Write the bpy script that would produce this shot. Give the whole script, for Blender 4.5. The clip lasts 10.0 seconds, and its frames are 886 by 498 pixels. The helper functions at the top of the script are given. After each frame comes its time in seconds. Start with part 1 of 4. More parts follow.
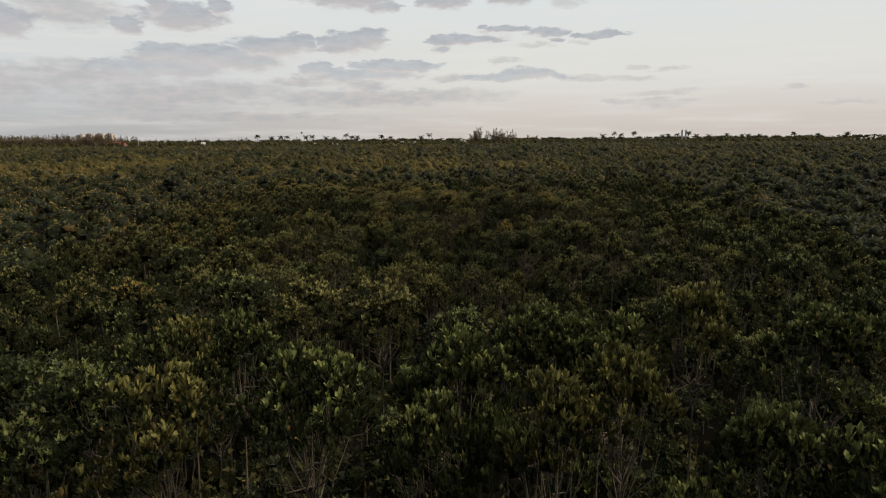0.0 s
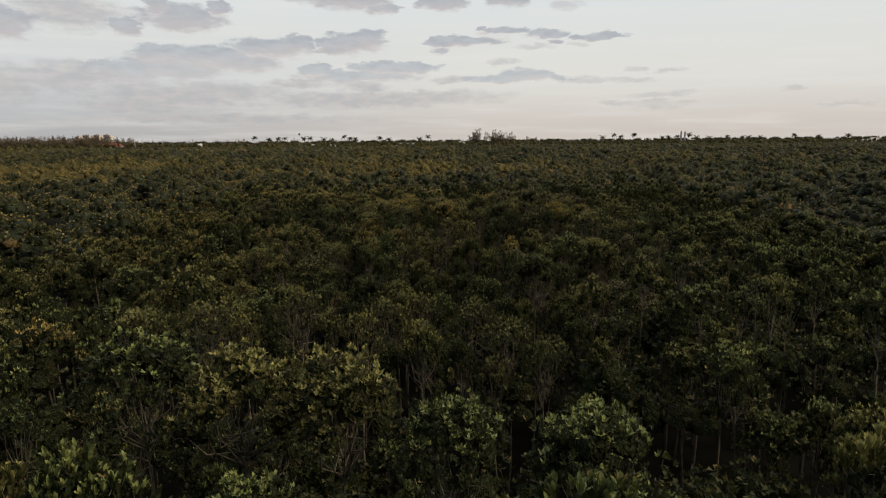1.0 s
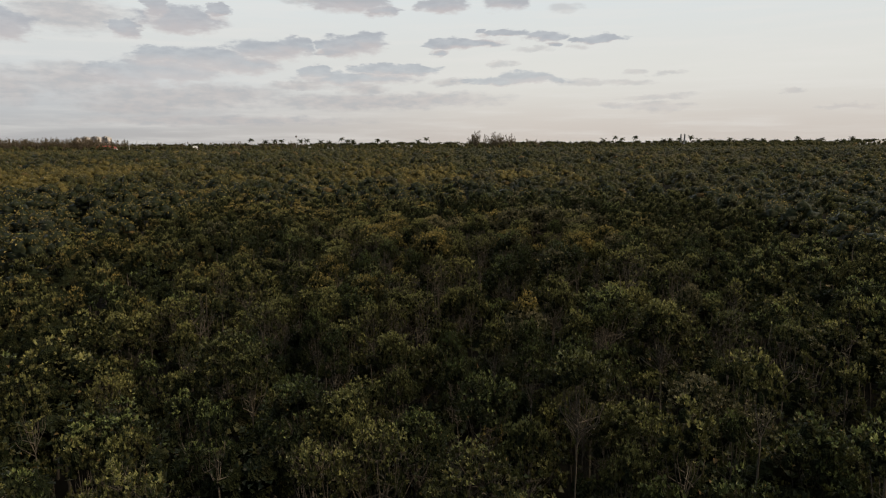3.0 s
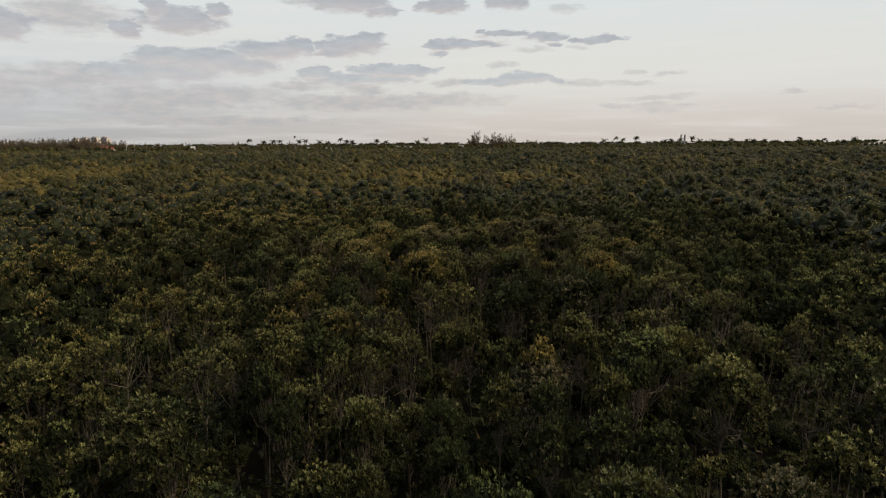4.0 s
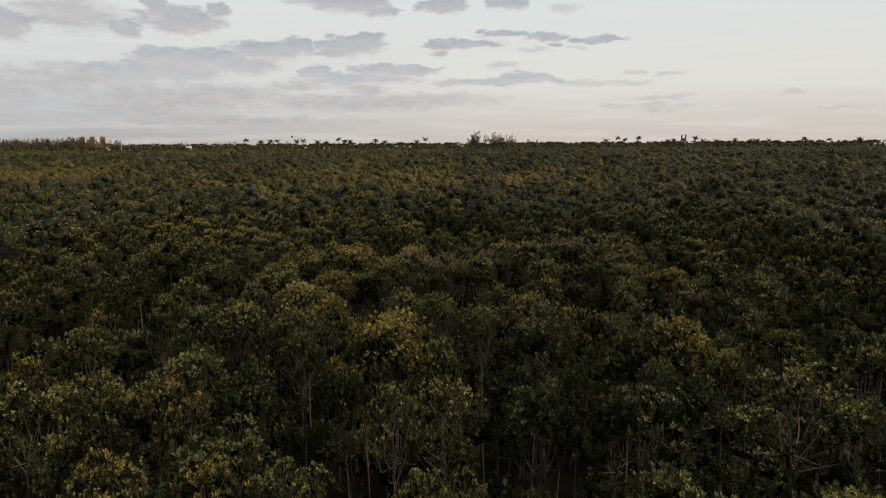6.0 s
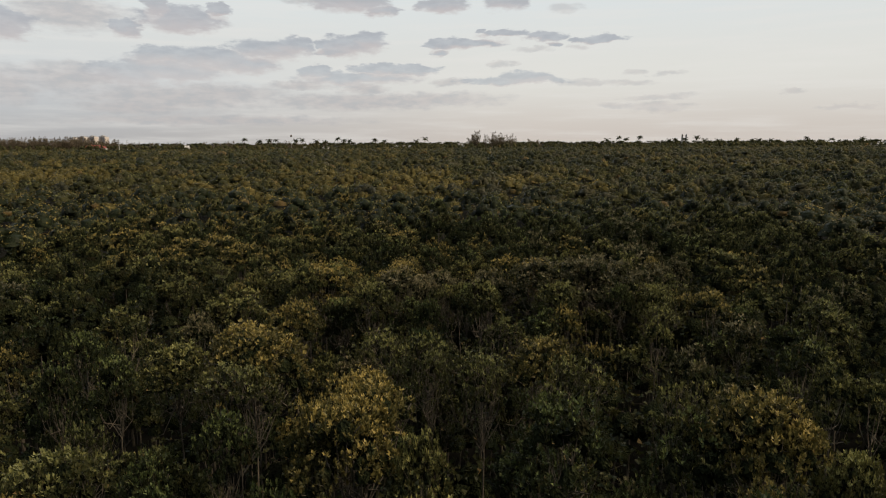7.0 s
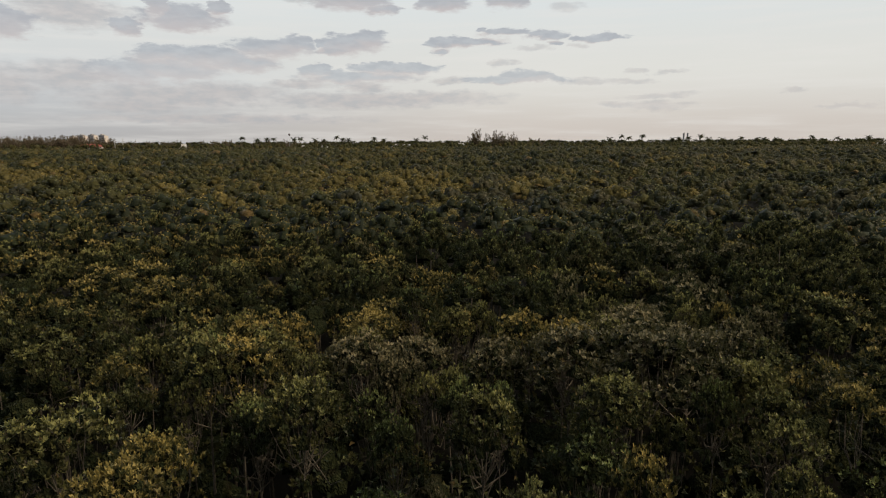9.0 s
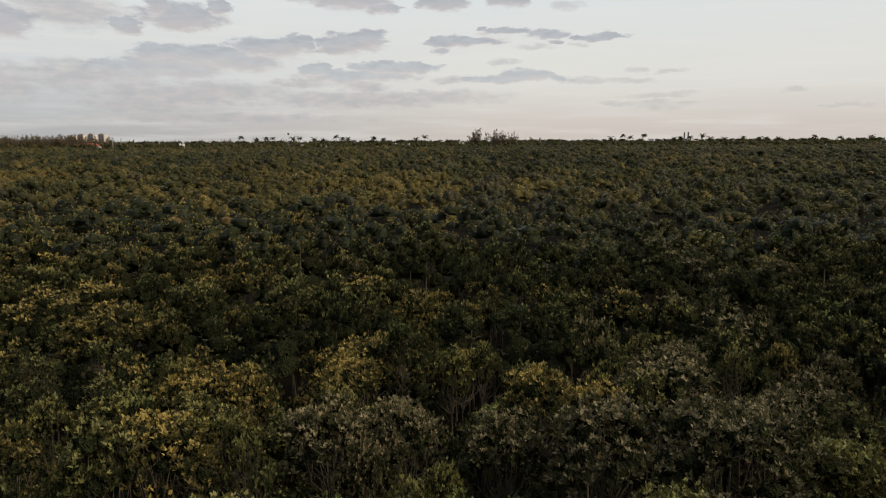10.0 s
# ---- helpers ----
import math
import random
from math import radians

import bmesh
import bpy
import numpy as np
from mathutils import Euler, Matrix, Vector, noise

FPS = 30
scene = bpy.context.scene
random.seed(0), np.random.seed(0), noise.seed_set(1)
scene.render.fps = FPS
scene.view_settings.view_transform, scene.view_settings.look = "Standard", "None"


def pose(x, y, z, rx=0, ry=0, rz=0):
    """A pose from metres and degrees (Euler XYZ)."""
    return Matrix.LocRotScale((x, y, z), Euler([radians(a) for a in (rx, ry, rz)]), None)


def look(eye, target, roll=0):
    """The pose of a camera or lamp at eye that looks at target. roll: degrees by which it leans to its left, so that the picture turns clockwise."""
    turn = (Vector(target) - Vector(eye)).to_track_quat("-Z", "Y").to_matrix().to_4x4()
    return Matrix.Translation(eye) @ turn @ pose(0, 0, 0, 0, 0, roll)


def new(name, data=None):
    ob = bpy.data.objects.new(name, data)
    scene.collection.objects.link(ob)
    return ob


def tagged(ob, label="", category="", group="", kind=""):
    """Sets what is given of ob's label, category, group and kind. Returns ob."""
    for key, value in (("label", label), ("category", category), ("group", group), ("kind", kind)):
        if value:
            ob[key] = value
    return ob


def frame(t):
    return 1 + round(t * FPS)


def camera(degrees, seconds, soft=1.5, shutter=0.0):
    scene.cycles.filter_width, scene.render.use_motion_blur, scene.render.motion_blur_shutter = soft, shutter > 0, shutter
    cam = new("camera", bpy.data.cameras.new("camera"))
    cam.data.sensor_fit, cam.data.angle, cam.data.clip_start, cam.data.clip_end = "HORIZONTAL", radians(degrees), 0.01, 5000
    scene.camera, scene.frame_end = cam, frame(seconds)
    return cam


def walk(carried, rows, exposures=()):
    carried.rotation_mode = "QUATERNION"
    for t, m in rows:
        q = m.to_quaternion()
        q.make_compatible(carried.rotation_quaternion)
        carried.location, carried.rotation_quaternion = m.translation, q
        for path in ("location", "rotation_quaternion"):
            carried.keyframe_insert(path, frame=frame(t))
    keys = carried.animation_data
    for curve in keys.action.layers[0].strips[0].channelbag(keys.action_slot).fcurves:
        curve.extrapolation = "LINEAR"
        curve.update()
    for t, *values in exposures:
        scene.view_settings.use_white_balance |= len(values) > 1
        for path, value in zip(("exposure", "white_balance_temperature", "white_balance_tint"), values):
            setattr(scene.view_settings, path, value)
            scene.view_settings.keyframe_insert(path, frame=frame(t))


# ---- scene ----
cam = camera(70.0, 10.0, soft=1.15)
PATH = [
    (0, (0.517, 1.947, 10.424), (0.414, 11.946, 8.678), -0.49),
    (0.5, (0.590, 4.160, 10.451), (0.499, 14.159, 8.717), -0.47),
    (1, (0.670, 6.358, 10.505), (0.585, 16.358, 8.782), -0.46),
    (1.5, (0.754, 8.541, 10.570), (0.675, 18.541, 8.858), -0.44),
    (2, (0.843, 10.709, 10.636), (0.768, 20.709, 8.933), -0.43),
    (2.5, (0.936, 12.861, 10.693), (0.863, 22.861, 8.999), -0.41),
    (4, (1.229, 19.216, 10.779), (1.161, 29.216, 9.099), -0.38),
    (4.5, (1.330, 21.298, 10.777), (1.262, 31.298, 9.099), -0.37),
    (5, (1.431, 23.360, 10.763), (1.364, 33.360, 9.085), -0.36),
    (5.5, (1.532, 25.403, 10.740), (1.465, 35.402, 9.061), -0.35),
    (7, (1.827, 31.399, 10.668), (1.758, 41.398, 8.980), -0.32),
    (7.5, (1.921, 33.350, 10.658), (1.850, 43.350, 8.965), -0.32),
    (8, (2.011, 35.276, 10.660), (1.938, 45.276, 8.963), -0.31),
    (8.5, (2.097, 37.176, 10.678), (2.022, 47.176, 8.975), -0.31),
    (9, (2.179, 39.048, 10.710), (2.101, 49.048, 9.002), -0.30),
    (9.5, (2.255, 40.891, 10.757), (2.175, 50.891, 9.043), -0.30),
    (10, (2.325, 42.703, 10.813), (2.243, 52.703, 9.092), -0.29),
]
walk(cam, [(t, look(eye, target, roll)) for t, eye, target, roll in PATH])

# ---- light: late, hazy dusk, thin high cloud; the last low sun from the right ----
SUN_AZ, SUN_EL = radians(106), radians(46)      # from straight ahead, clockwise
world = bpy.data.worlds.new("dusk_sky")
scene.world = world
world.use_nodes = True


class Nodes:
    """Short hand for a node tree."""

    def __init__(self, tree):
        self.tree = tree
        tree.nodes.clear()

    def add(self, kind, inputs=(), **fields):
        n = self.tree.nodes.new(kind)
        for k, v in fields.items():
            setattr(n, k, v)
        for k, v in dict(inputs).items():
            self.put(n.inputs[k], v)
        return n

    def put(self, socket, v):
        if isinstance(v, bpy.types.NodeSocket):
            self.tree.links.new(v, socket)
        else:
            socket.default_value = v

    def math(self, op, a, b=0.0, clamp=False):
        return self.add("ShaderNodeMath", {0: a, 1: b}, operation=op, use_clamp=clamp).outputs[0]

    def vec(self, op, a, b=(0, 0, 0)):
        n = self.add("ShaderNodeVectorMath", {0: a, 1: b}, operation=op)
        return n.outputs["Value"] if op in ("DOT_PRODUCT", "LENGTH") else n.outputs["Vector"]

    def mix(self, f, a, b, blend="MIX"):
        n = self.add("ShaderNodeMix", data_type="RGBA", blend_type=blend)
        for i, v in ((0, f), (6, a), (7, b)):
            self.put(n.inputs[i], v)
        return n.outputs[2]

    def noise(self, vector, scale, detail=3.0, rough=0.5):
        return self.add("ShaderNodeTexNoise", {"Vector": vector, "Scale": scale, "Detail": detail, "Roughness": rough}).outputs["Fac"]

    def span(self, v, a, b, c=0.0, d=1.0, smooth=True):
        n = self.add("ShaderNodeMapRange", {0: v, 1: a, 2: b, 3: c, 4: d}, interpolation_type="SMOOTHSTEP" if smooth else "LINEAR")
        return n.outputs[0]


def rgb(r, g, b):
    return (r, g, b, 1.0)


# Clouds: azimuth and height in degrees, half width, half height.
CLOUDS = [(-21.9, 9.70, 3.2, 0.95), (-23.7, 10.50, 0.9, 0.84), (-18.9, 10.63, 1.0, 0.39), (-33.8, 8.53, 1.8, 1.09), (-26.1, 8.93, 1.2, 0.64), (-23.3, 6.97, 2.6, 0.66),
          (-20.4, 6.83, 5.0, 0.81), (-23.0, 5.85, 4.8, 0.94), (-14.9, 7.63, 3.5, 0.74), (-13.4, 8.03, 2.0, 0.65), (-17.3, 6.48, 3.3, 0.73), (-25.8, 5.49, 3.3, 0.92),
          (-8.3, 8.13, 2.8, 0.76), (-6.8, 8.52, 1.8, 0.71), (-9.5, 7.70, 1.8, 0.45), (-10.6, 8.28, 0.7, 0.30), (-7.4, 5.48, 5.3, 0.51), (-11.4, 5.96, 1.3, 0.55),
          (-6.0, 6.29, 2.1, 0.46), (-3.3, 6.15, 2.5, 0.41)]
CLOUDS += [(-9.4, 5.37, 3.0, 0.40), (-8.2, 11.65, 3.3, 0.81), (-5.8, 11.02, 1.7, 0.46), (-0.4, 11.44, 2.3, 0.61), (4.9, 11.58, 1.8, 0.61), (1.1, 8.33, 2.3, 0.46),
           (2.3, 8.37, 2.9, 0.36), (-0.9, 8.44, 1.0, 0.41), (-0.6, 7.65, 0.9, 0.31), (5.0, 9.10, 2.2, 0.31), (3.0, 9.37, 0.6, 0.26), (8.4, 8.83, 1.8, 0.35),
           (12.8, 8.50, 2.4, 0.30), (9.4, 8.17, 0.7, 0.25), (6.9, 5.57, 2.1, 0.46), (5.7, 5.21, 4.6, 0.31)]
VEILS = [(-29.8, 9.66, 4.2, 1.14), (-30.2, 4.97, 4.2, 1.10), (-34.0, 4.40, 2.4, 1.27), (-22.7, 3.69, 8.7, 0.94), (-18.8, 4.22, 5.0, 0.63), (-25.3, 2.93, 5.0, 0.55),
         (-12.7, 4.82, 3.0, 0.35), (-7.2, 4.57, 2.2, 0.41), (-7.5, 3.52, 9.6, 0.61), (-1.0, 3.70, 6.7, 0.56), (10.2, 11.06, 1.4, 0.40), (7.6, 7.85, 1.6, 0.20),
         (11.3, 7.83, 1.1, 0.20), (4.5, 6.65, 0.8, 0.25), (5.7, 6.73, 0.5, 0.20), (0.5, 5.13, 1.6, 0.31), (12.2, 4.94, 2.5, 0.25), (16.1, 5.74, 1.0, 0.17),
         (18.9, 5.50, 1.2, 0.17), (15.6, 4.84, 2.0, 0.25)]
VEILS += [(18.0, 3.67, 2.8, 0.24), (17.9, 2.84, 3.0, 0.34), (14.5, 3.01, 1.5, 0.25), (28.1, 3.76, 1.1, 0.18), (-19.8, 1.90, 11.8, 0.39), (-11.0, 11.83, 3.0, 0.40),
          (31.7, 2.44, 1.8, 0.17)]


def build_sky():
    n = Nodes(world.node_tree)
    way = n.add("ShaderNodeTexCoord").outputs["Generated"]
    sep = n.add("ShaderNodeSeparateXYZ", {0: way})
    az = n.math("MULTIPLY", n.math("ARCTAN2", sep.outputs[0], sep.outputs[1]), 180 / math.pi)
    el = n.math("MULTIPLY", n.math("ARCSINE", sep.outputs[2]), 180 / math.pi)
    flat = n.add("ShaderNodeCombineXYZ", {0: az, 1: el, 2: 0.0}).outputs[0]
    # ragged edges: the place in the sky is pushed about by noise before the clouds are laid on it
    stretch = n.vec("MULTIPLY", flat, (0.5, 1.3, 1.0))
    wob = n.add("ShaderNodeTexNoise", {"Vector": stretch, "Scale": 1.0, "Detail": 6.0, "Roughness": 0.6})
    push = n.vec("MULTIPLY", n.vec("SUBTRACT", wob.outputs["Color"], (0.5, 0.5, 0.5)), (3.0, 1.2, 0.0))
    moved = n.vec("ADD", flat, push)

    def field(blobs, moved):
        best = None
        for a, e, w, h in blobs:
            d = n.vec("MULTIPLY", n.vec("SUBTRACT", moved, (a, e, 0)), (1 / (w * 1.2), 1 / (h * 1.35), 0))
            v = n.math("SUBTRACT", 1.0, n.vec("DOT_PRODUCT", d, d))
            best = v if best is None else n.math("MAXIMUM", best, v)
        return best
    grain = n.noise(n.vec("MULTIPLY", flat, (0.55, 1.6, 1.0)), 1.2, 6.0, 0.58)
    rough = n.math("MULTIPLY", n.math("SUBTRACT", grain, 0.5), 1.5)
    hard = field(CLOUDS, moved)
    body = n.math("ADD", n.math("MAXIMUM", hard, -0.6), rough)
    above = n.math("MAXIMUM", field(CLOUDS, n.vec("ADD", moved, (0.0, 0.45, 0.0))), -0.6)
    top = n.span(n.math("SUBTRACT", n.math("MAXIMUM", hard, -0.6), above), -0.6, 0.6)
    dense = n.math("MULTIPLY", n.span(body, -0.02, n.span(top, 0.0, 1.0, 0.95, 0.5)), n.span(el, 4.0, 9.0, 0.66, 0.96))
    veil = n.math("MULTIPLY", n.span(n.math("ADD", n.math("MAXIMUM", field(VEILS, moved), -0.6), rough), -0.15, 1.1), n.span(az, 6.0, -4.0, 0.5, 0.8))
    # clear sky between: pale warm at the horizon, pale blue-grey above; dimmer over the left
    low = n.span(el, 0.0, 6.0)
    high = n.span(el, 5.0, 14.0)
    clear = n.mix(low, rgb(0.64, 0.58, 0.53), rgb(0.775, 0.765, 0.72))
    clear = n.mix(high, clear, rgb(0.74, 0.79, 0.80))
    left = n.math("MULTIPLY", n.span(az, 10.0, -34.0), n.span(el, 12.0, 2.0))
    clear = n.mix(left, clear, n.mix(low, rgb(0.46, 0.455, 0.46), rgb(0.63, 0.665, 0.69)))
    streak = n.noise(n.vec("MULTIPLY", flat, (0.09, 1.1, 1.0)), 1.0, 5.0, 0.55)
    clear = n.mix(n.span(streak, 0.42, 0.72, 0.0, 0.4), clear, rgb(0.82, 0.80, 0.765))
    # cloud: soft blue-grey body, lighter pinkish underside
    core = n.mix(n.span(grain, 0.3, 0.7), rgb(0.51, 0.54, 0.57), rgb(0.42, 0.45, 0.49))
    cloud = n.mix(top, rgb(0.60, 0.545, 0.535), core)
    cloud = n.mix(n.span(el, 6.0, 12.0, 0.0, 0.25), cloud, rgb(0.56, 0.53, 0.54))
    sky = n.mix(veil, clear, n.mix(n.span(grain, 0.35, 0.7), rgb(0.56, 0.52, 0.51), rgb(0.47, 0.475, 0.49)))
    sky = n.mix(dense, sky, cloud)
    # overhead and behind: a broken grey layer, warm towards the sun
    up = n.span(el, 14.0, 50.0)
    over = n.noise(way, 3.0, 5.0, 0.55)
    sky = n.mix(up, sky, n.mix(n.span(over, 0.35, 0.65), rgb(0.36, 0.41, 0.47), rgb(0.50, 0.54, 0.58)))
    # behind: an unseen dark cloud bank added low down, so crown sides stay dim
    back = n.math("MULTIPLY", n.span(n.math("ABSOLUTE", az), 45.0, 100.0), n.span(el, 45.0, 10.0))
    sky = n.mix(back, sky, rgb(0.09, 0.09, 0.10))
    toward = n.vec("DOT_PRODUCT", way, (math.sin(SUN_AZ) * math.cos(SUN_EL), math.cos(SUN_AZ) * math.cos(SUN_EL), math.sin(SUN_EL)))
    sky = n.mix(n.span(toward, 0.85, 1.0), sky, rgb(0.9, 0.6, 0.38))
    air = n.add("ShaderNodeTexSky", sky_type="NISHITA", sun_disc=False, sun_elevation=SUN_EL, sun_rotation=SUN_AZ)
    a = n.add("ShaderNodeBackground", {"Color": air.outputs[0], "Strength": 0.05})
    b = n.add("ShaderNodeBackground", {"Color": sky, "Strength": 1.0})
    m = n.add("ShaderNodeMixShader", {0: 0.94, 1: a.outputs[0], 2: b.outputs[0]})
    n.add("ShaderNodeOutputWorld", {0: m.outputs[0]})


build_sky()
sun = new("sun", bpy.data.lights.new("sun", "SUN"))
sun.data.energy, sun.data.angle, sun.data.color = 3.0, radians(18), (1.0, 0.83, 0.60)
sun.matrix_world = look((300 * math.sin(SUN_AZ), 300 * math.cos(SUN_AZ), 300 * math.tan(SUN_EL)), (0, 0, 0))

# ---- materials ----


def material(name):
    m = bpy.data.materials.new(name)
    m.use_nodes = True
    return m, Nodes(m.node_tree)


def foliage(name, shade, mid, pale_leaf, rough=0.5, patch=0.09, glow=0.18):
    """Leaf: three colours mixed tree by tree, in wide patches and a little leaf by leaf; some light passes through."""
    m, n = material(name)
    geo = n.add("ShaderNodeNewGeometry")
    leaf, place = geo.outputs["Random Per Island"], geo.outputs["Position"]
    tree = n.add("ShaderNodeObjectInfo").outputs["Random"]
    wide = n.noise(place, patch, 3.0, 0.6)
    near = n.noise(place, 0.55, 2.0, 0.5)
    base = n.mix(n.span(n.math("ADD", near, n.math("MULTIPLY", tree, 0.25)), 0.36, 0.8), rgb(*shade), rgb(*mid))
    f = n.math("ADD", n.math("MULTIPLY", leaf, 0.3), n.math("ADD", n.math("MULTIPLY", n.span(wide, 0.36, 0.62), 0.5), n.math("MULTIPLY", n.span(near, 0.35, 0.65), 0.35)))
    col = n.mix(n.span(f, 0.2, 1.1), base, rgb(*pale_leaf))
    col = n.mix(n.span(leaf, 0.985, 0.99), col, rgb(0.16, 0.11, 0.045))
    cell = n.add("ShaderNodeTexVoronoi", {"Vector": place, "Scale": 9.0})
    grey = n.add("ShaderNodeSeparateColor", {0: cell.outputs["Color"]}).outputs[0]
    col = n.mix(n.span(grey, 0.0, 1.0, 0.0, 0.3), col, rgb(*[v * 0.85 for v in shade]))
    relief = n.add("ShaderNodeBump", {"Strength": 0.45, "Distance": 0.08, "Height": n.math("ADD", cell.outputs["Distance"], grey)})
    p = n.add("ShaderNodeBsdfPrincipled", {"Base Color": col, "Normal": relief.outputs[0], "Roughness": n.span(leaf, 0, 1, rough - 0.08, rough + 0.12, False)})
    p.inputs["Specular IOR Level"].default_value = 0.15
    t = n.add("ShaderNodeBsdfTranslucent", {"Color": n.mix(0.5, col, rgb(0.17, 0.18, 0.05))})
    x = n.add("ShaderNodeMixShader", {0: glow, 1: p.outputs[0], 2: t.outputs[0]})
    n.add("ShaderNodeOutputMaterial", {0: x.outputs[0]})
    return m


def surface(name, a, b, scale, rough=0.8, bump=0.0, fine=None, gloss=0.3):
    """Two colours mixed by coarse and fine noise, with relief."""
    m, n = material(name)
    at = n.add("ShaderNodeTexCoord").outputs["Object"]
    big, small = n.noise(at, scale, 4.0, 0.6), n.noise(at, fine or scale * 9, 3.0, 0.6)
    f = n.span(n.math("ADD", n.math("MULTIPLY", big, 0.6), n.math("MULTIPLY", small, 0.4)), 0.32, 0.68)
    p = n.add("ShaderNodeBsdfPrincipled", {"Base Color": n.mix(f, rgb(*a), rgb(*b)), "Roughness": n.span(small, 0.3, 0.7, rough - 0.1, min(1.0, rough + 0.1))})
    p.inputs["Specular IOR Level"].default_value = gloss
    if bump:
        n.put(p.inputs["Normal"], n.add("ShaderNodeBump", {"Strength": bump, "Height": small}).outputs[0])
    n.add("ShaderNodeOutputMaterial", {0: p.outputs[0]})
    return m


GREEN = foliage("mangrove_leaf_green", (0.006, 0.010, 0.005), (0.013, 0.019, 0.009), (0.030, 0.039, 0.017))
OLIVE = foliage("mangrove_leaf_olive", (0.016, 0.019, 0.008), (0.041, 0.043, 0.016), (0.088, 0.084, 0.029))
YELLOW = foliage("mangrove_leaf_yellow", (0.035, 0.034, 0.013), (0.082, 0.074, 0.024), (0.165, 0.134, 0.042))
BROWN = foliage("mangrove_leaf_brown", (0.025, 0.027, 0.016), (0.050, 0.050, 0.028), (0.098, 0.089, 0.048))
# paler copies for upward-facing top leaves: the crowns' lit rims put into colour
LIT_GREEN = foliage("lit_green_leaf", (0.018, 0.030, 0.012), (0.042, 0.060, 0.021), (0.25, 0.285, 0.10), 0.4)
LIT_OLIVE = foliage("lit_olive_leaf", (0.092, 0.100, 0.040), (0.158, 0.162, 0.060), (0.29, 0.275, 0.095), 0.42)
LIT_YELLOW = foliage("lit_yellow_leaf", (0.175, 0.145, 0.050), (0.28, 0.222, 0.068), (0.43, 0.325, 0.10), 0.45)
LIT_BROWN = foliage("lit_brown_leaf", (0.10, 0.095, 0.060), (0.165, 0.148, 0.088), (0.26, 0.22, 0.125), 0.5)
NEEDLE = foliage("casuarina_needle", (0.12, 0.095, 0.072), (0.17, 0.132, 0.10), (0.22, 0.17, 0.13), 0.8, glow=0.3)
FROND = foliage("palm_frond", (0.016, 0.022, 0.010), (0.03, 0.036, 0.014), (0.06, 0.06, 0.024), 0.5)
FARWOOD = foliage("far_leaf", (0.035, 0.040, 0.018), (0.055, 0.058, 0.024), (0.10, 0.09, 0.036), 0.7)
BARK = surface("grey_bark", (0.035, 0.031, 0.024), (0.14, 0.12, 0.092), 3.0, 0.85, 0.4)
DARKBARK = surface("dark_bark", (0.06, 0.045, 0.032), (0.13, 0.10, 0.075), 2.0, 0.9, 0.4)


def shade_core():
    """Near-black mottled green for crown cores: shade painted into the gaps between the outer leaves."""
    m, n = material("shade_core")
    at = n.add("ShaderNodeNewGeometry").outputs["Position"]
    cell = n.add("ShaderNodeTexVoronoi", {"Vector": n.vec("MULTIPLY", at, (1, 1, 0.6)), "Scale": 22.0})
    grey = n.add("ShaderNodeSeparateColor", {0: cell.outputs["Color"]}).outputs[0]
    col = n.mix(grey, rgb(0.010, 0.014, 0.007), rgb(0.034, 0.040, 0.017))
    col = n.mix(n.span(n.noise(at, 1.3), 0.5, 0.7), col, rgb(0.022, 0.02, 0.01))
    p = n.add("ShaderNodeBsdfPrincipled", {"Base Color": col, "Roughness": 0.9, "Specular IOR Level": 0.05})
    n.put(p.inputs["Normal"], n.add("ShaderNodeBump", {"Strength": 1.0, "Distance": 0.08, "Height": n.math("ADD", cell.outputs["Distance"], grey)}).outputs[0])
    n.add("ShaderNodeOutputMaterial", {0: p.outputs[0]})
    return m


SHADE_CORE = shade_core()
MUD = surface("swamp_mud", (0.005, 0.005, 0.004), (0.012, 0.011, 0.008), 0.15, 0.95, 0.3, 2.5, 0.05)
PLASTER = surface("white_plaster", (0.50, 0.49, 0.47), (0.62, 0.61, 0.59), 0.3, 0.8)
PINKWALL = surface("pale_pink_plaster", (0.66, 0.60, 0.57), (0.74, 0.68, 0.64), 0.05, 0.8)
ROOFGREY = surface("pale_roof", (0.36, 0.35, 0.34), (0.48, 0.47, 0.46), 0.4, 0.7)
ROOFRED = surface("red_roof_tile", (0.21, 0.055, 0.045), (0.29, 0.08, 0.062), 0.6, 0.8)
METAL = surface("galvanised_metal", (0.5, 0.5, 0.5), (0.66, 0.66, 0.65), 1.0, 0.5)
GLASS, _g = material("window_glass")
_p = _g.add("ShaderNodeBsdfPrincipled", {"Base Color": rgb(0.03, 0.035, 0.04), "Roughness": 0.08})
_g.add("ShaderNodeOutputMaterial", {0: _p.outputs[0]})

# ---- mesh helpers: a shape is (points, quads) as arrays ----


def unit(v):
    return v / np.maximum(np.linalg.norm(v, axis=-1, keepdims=True), 1e-9)


def merge(shapes):
    pts, quads, k = [], [], 0
    for p, q in shapes:
        pts.append(p)
        quads.append(q + k)
        k += len(p)
    return np.concatenate(pts), np.concatenate(quads)


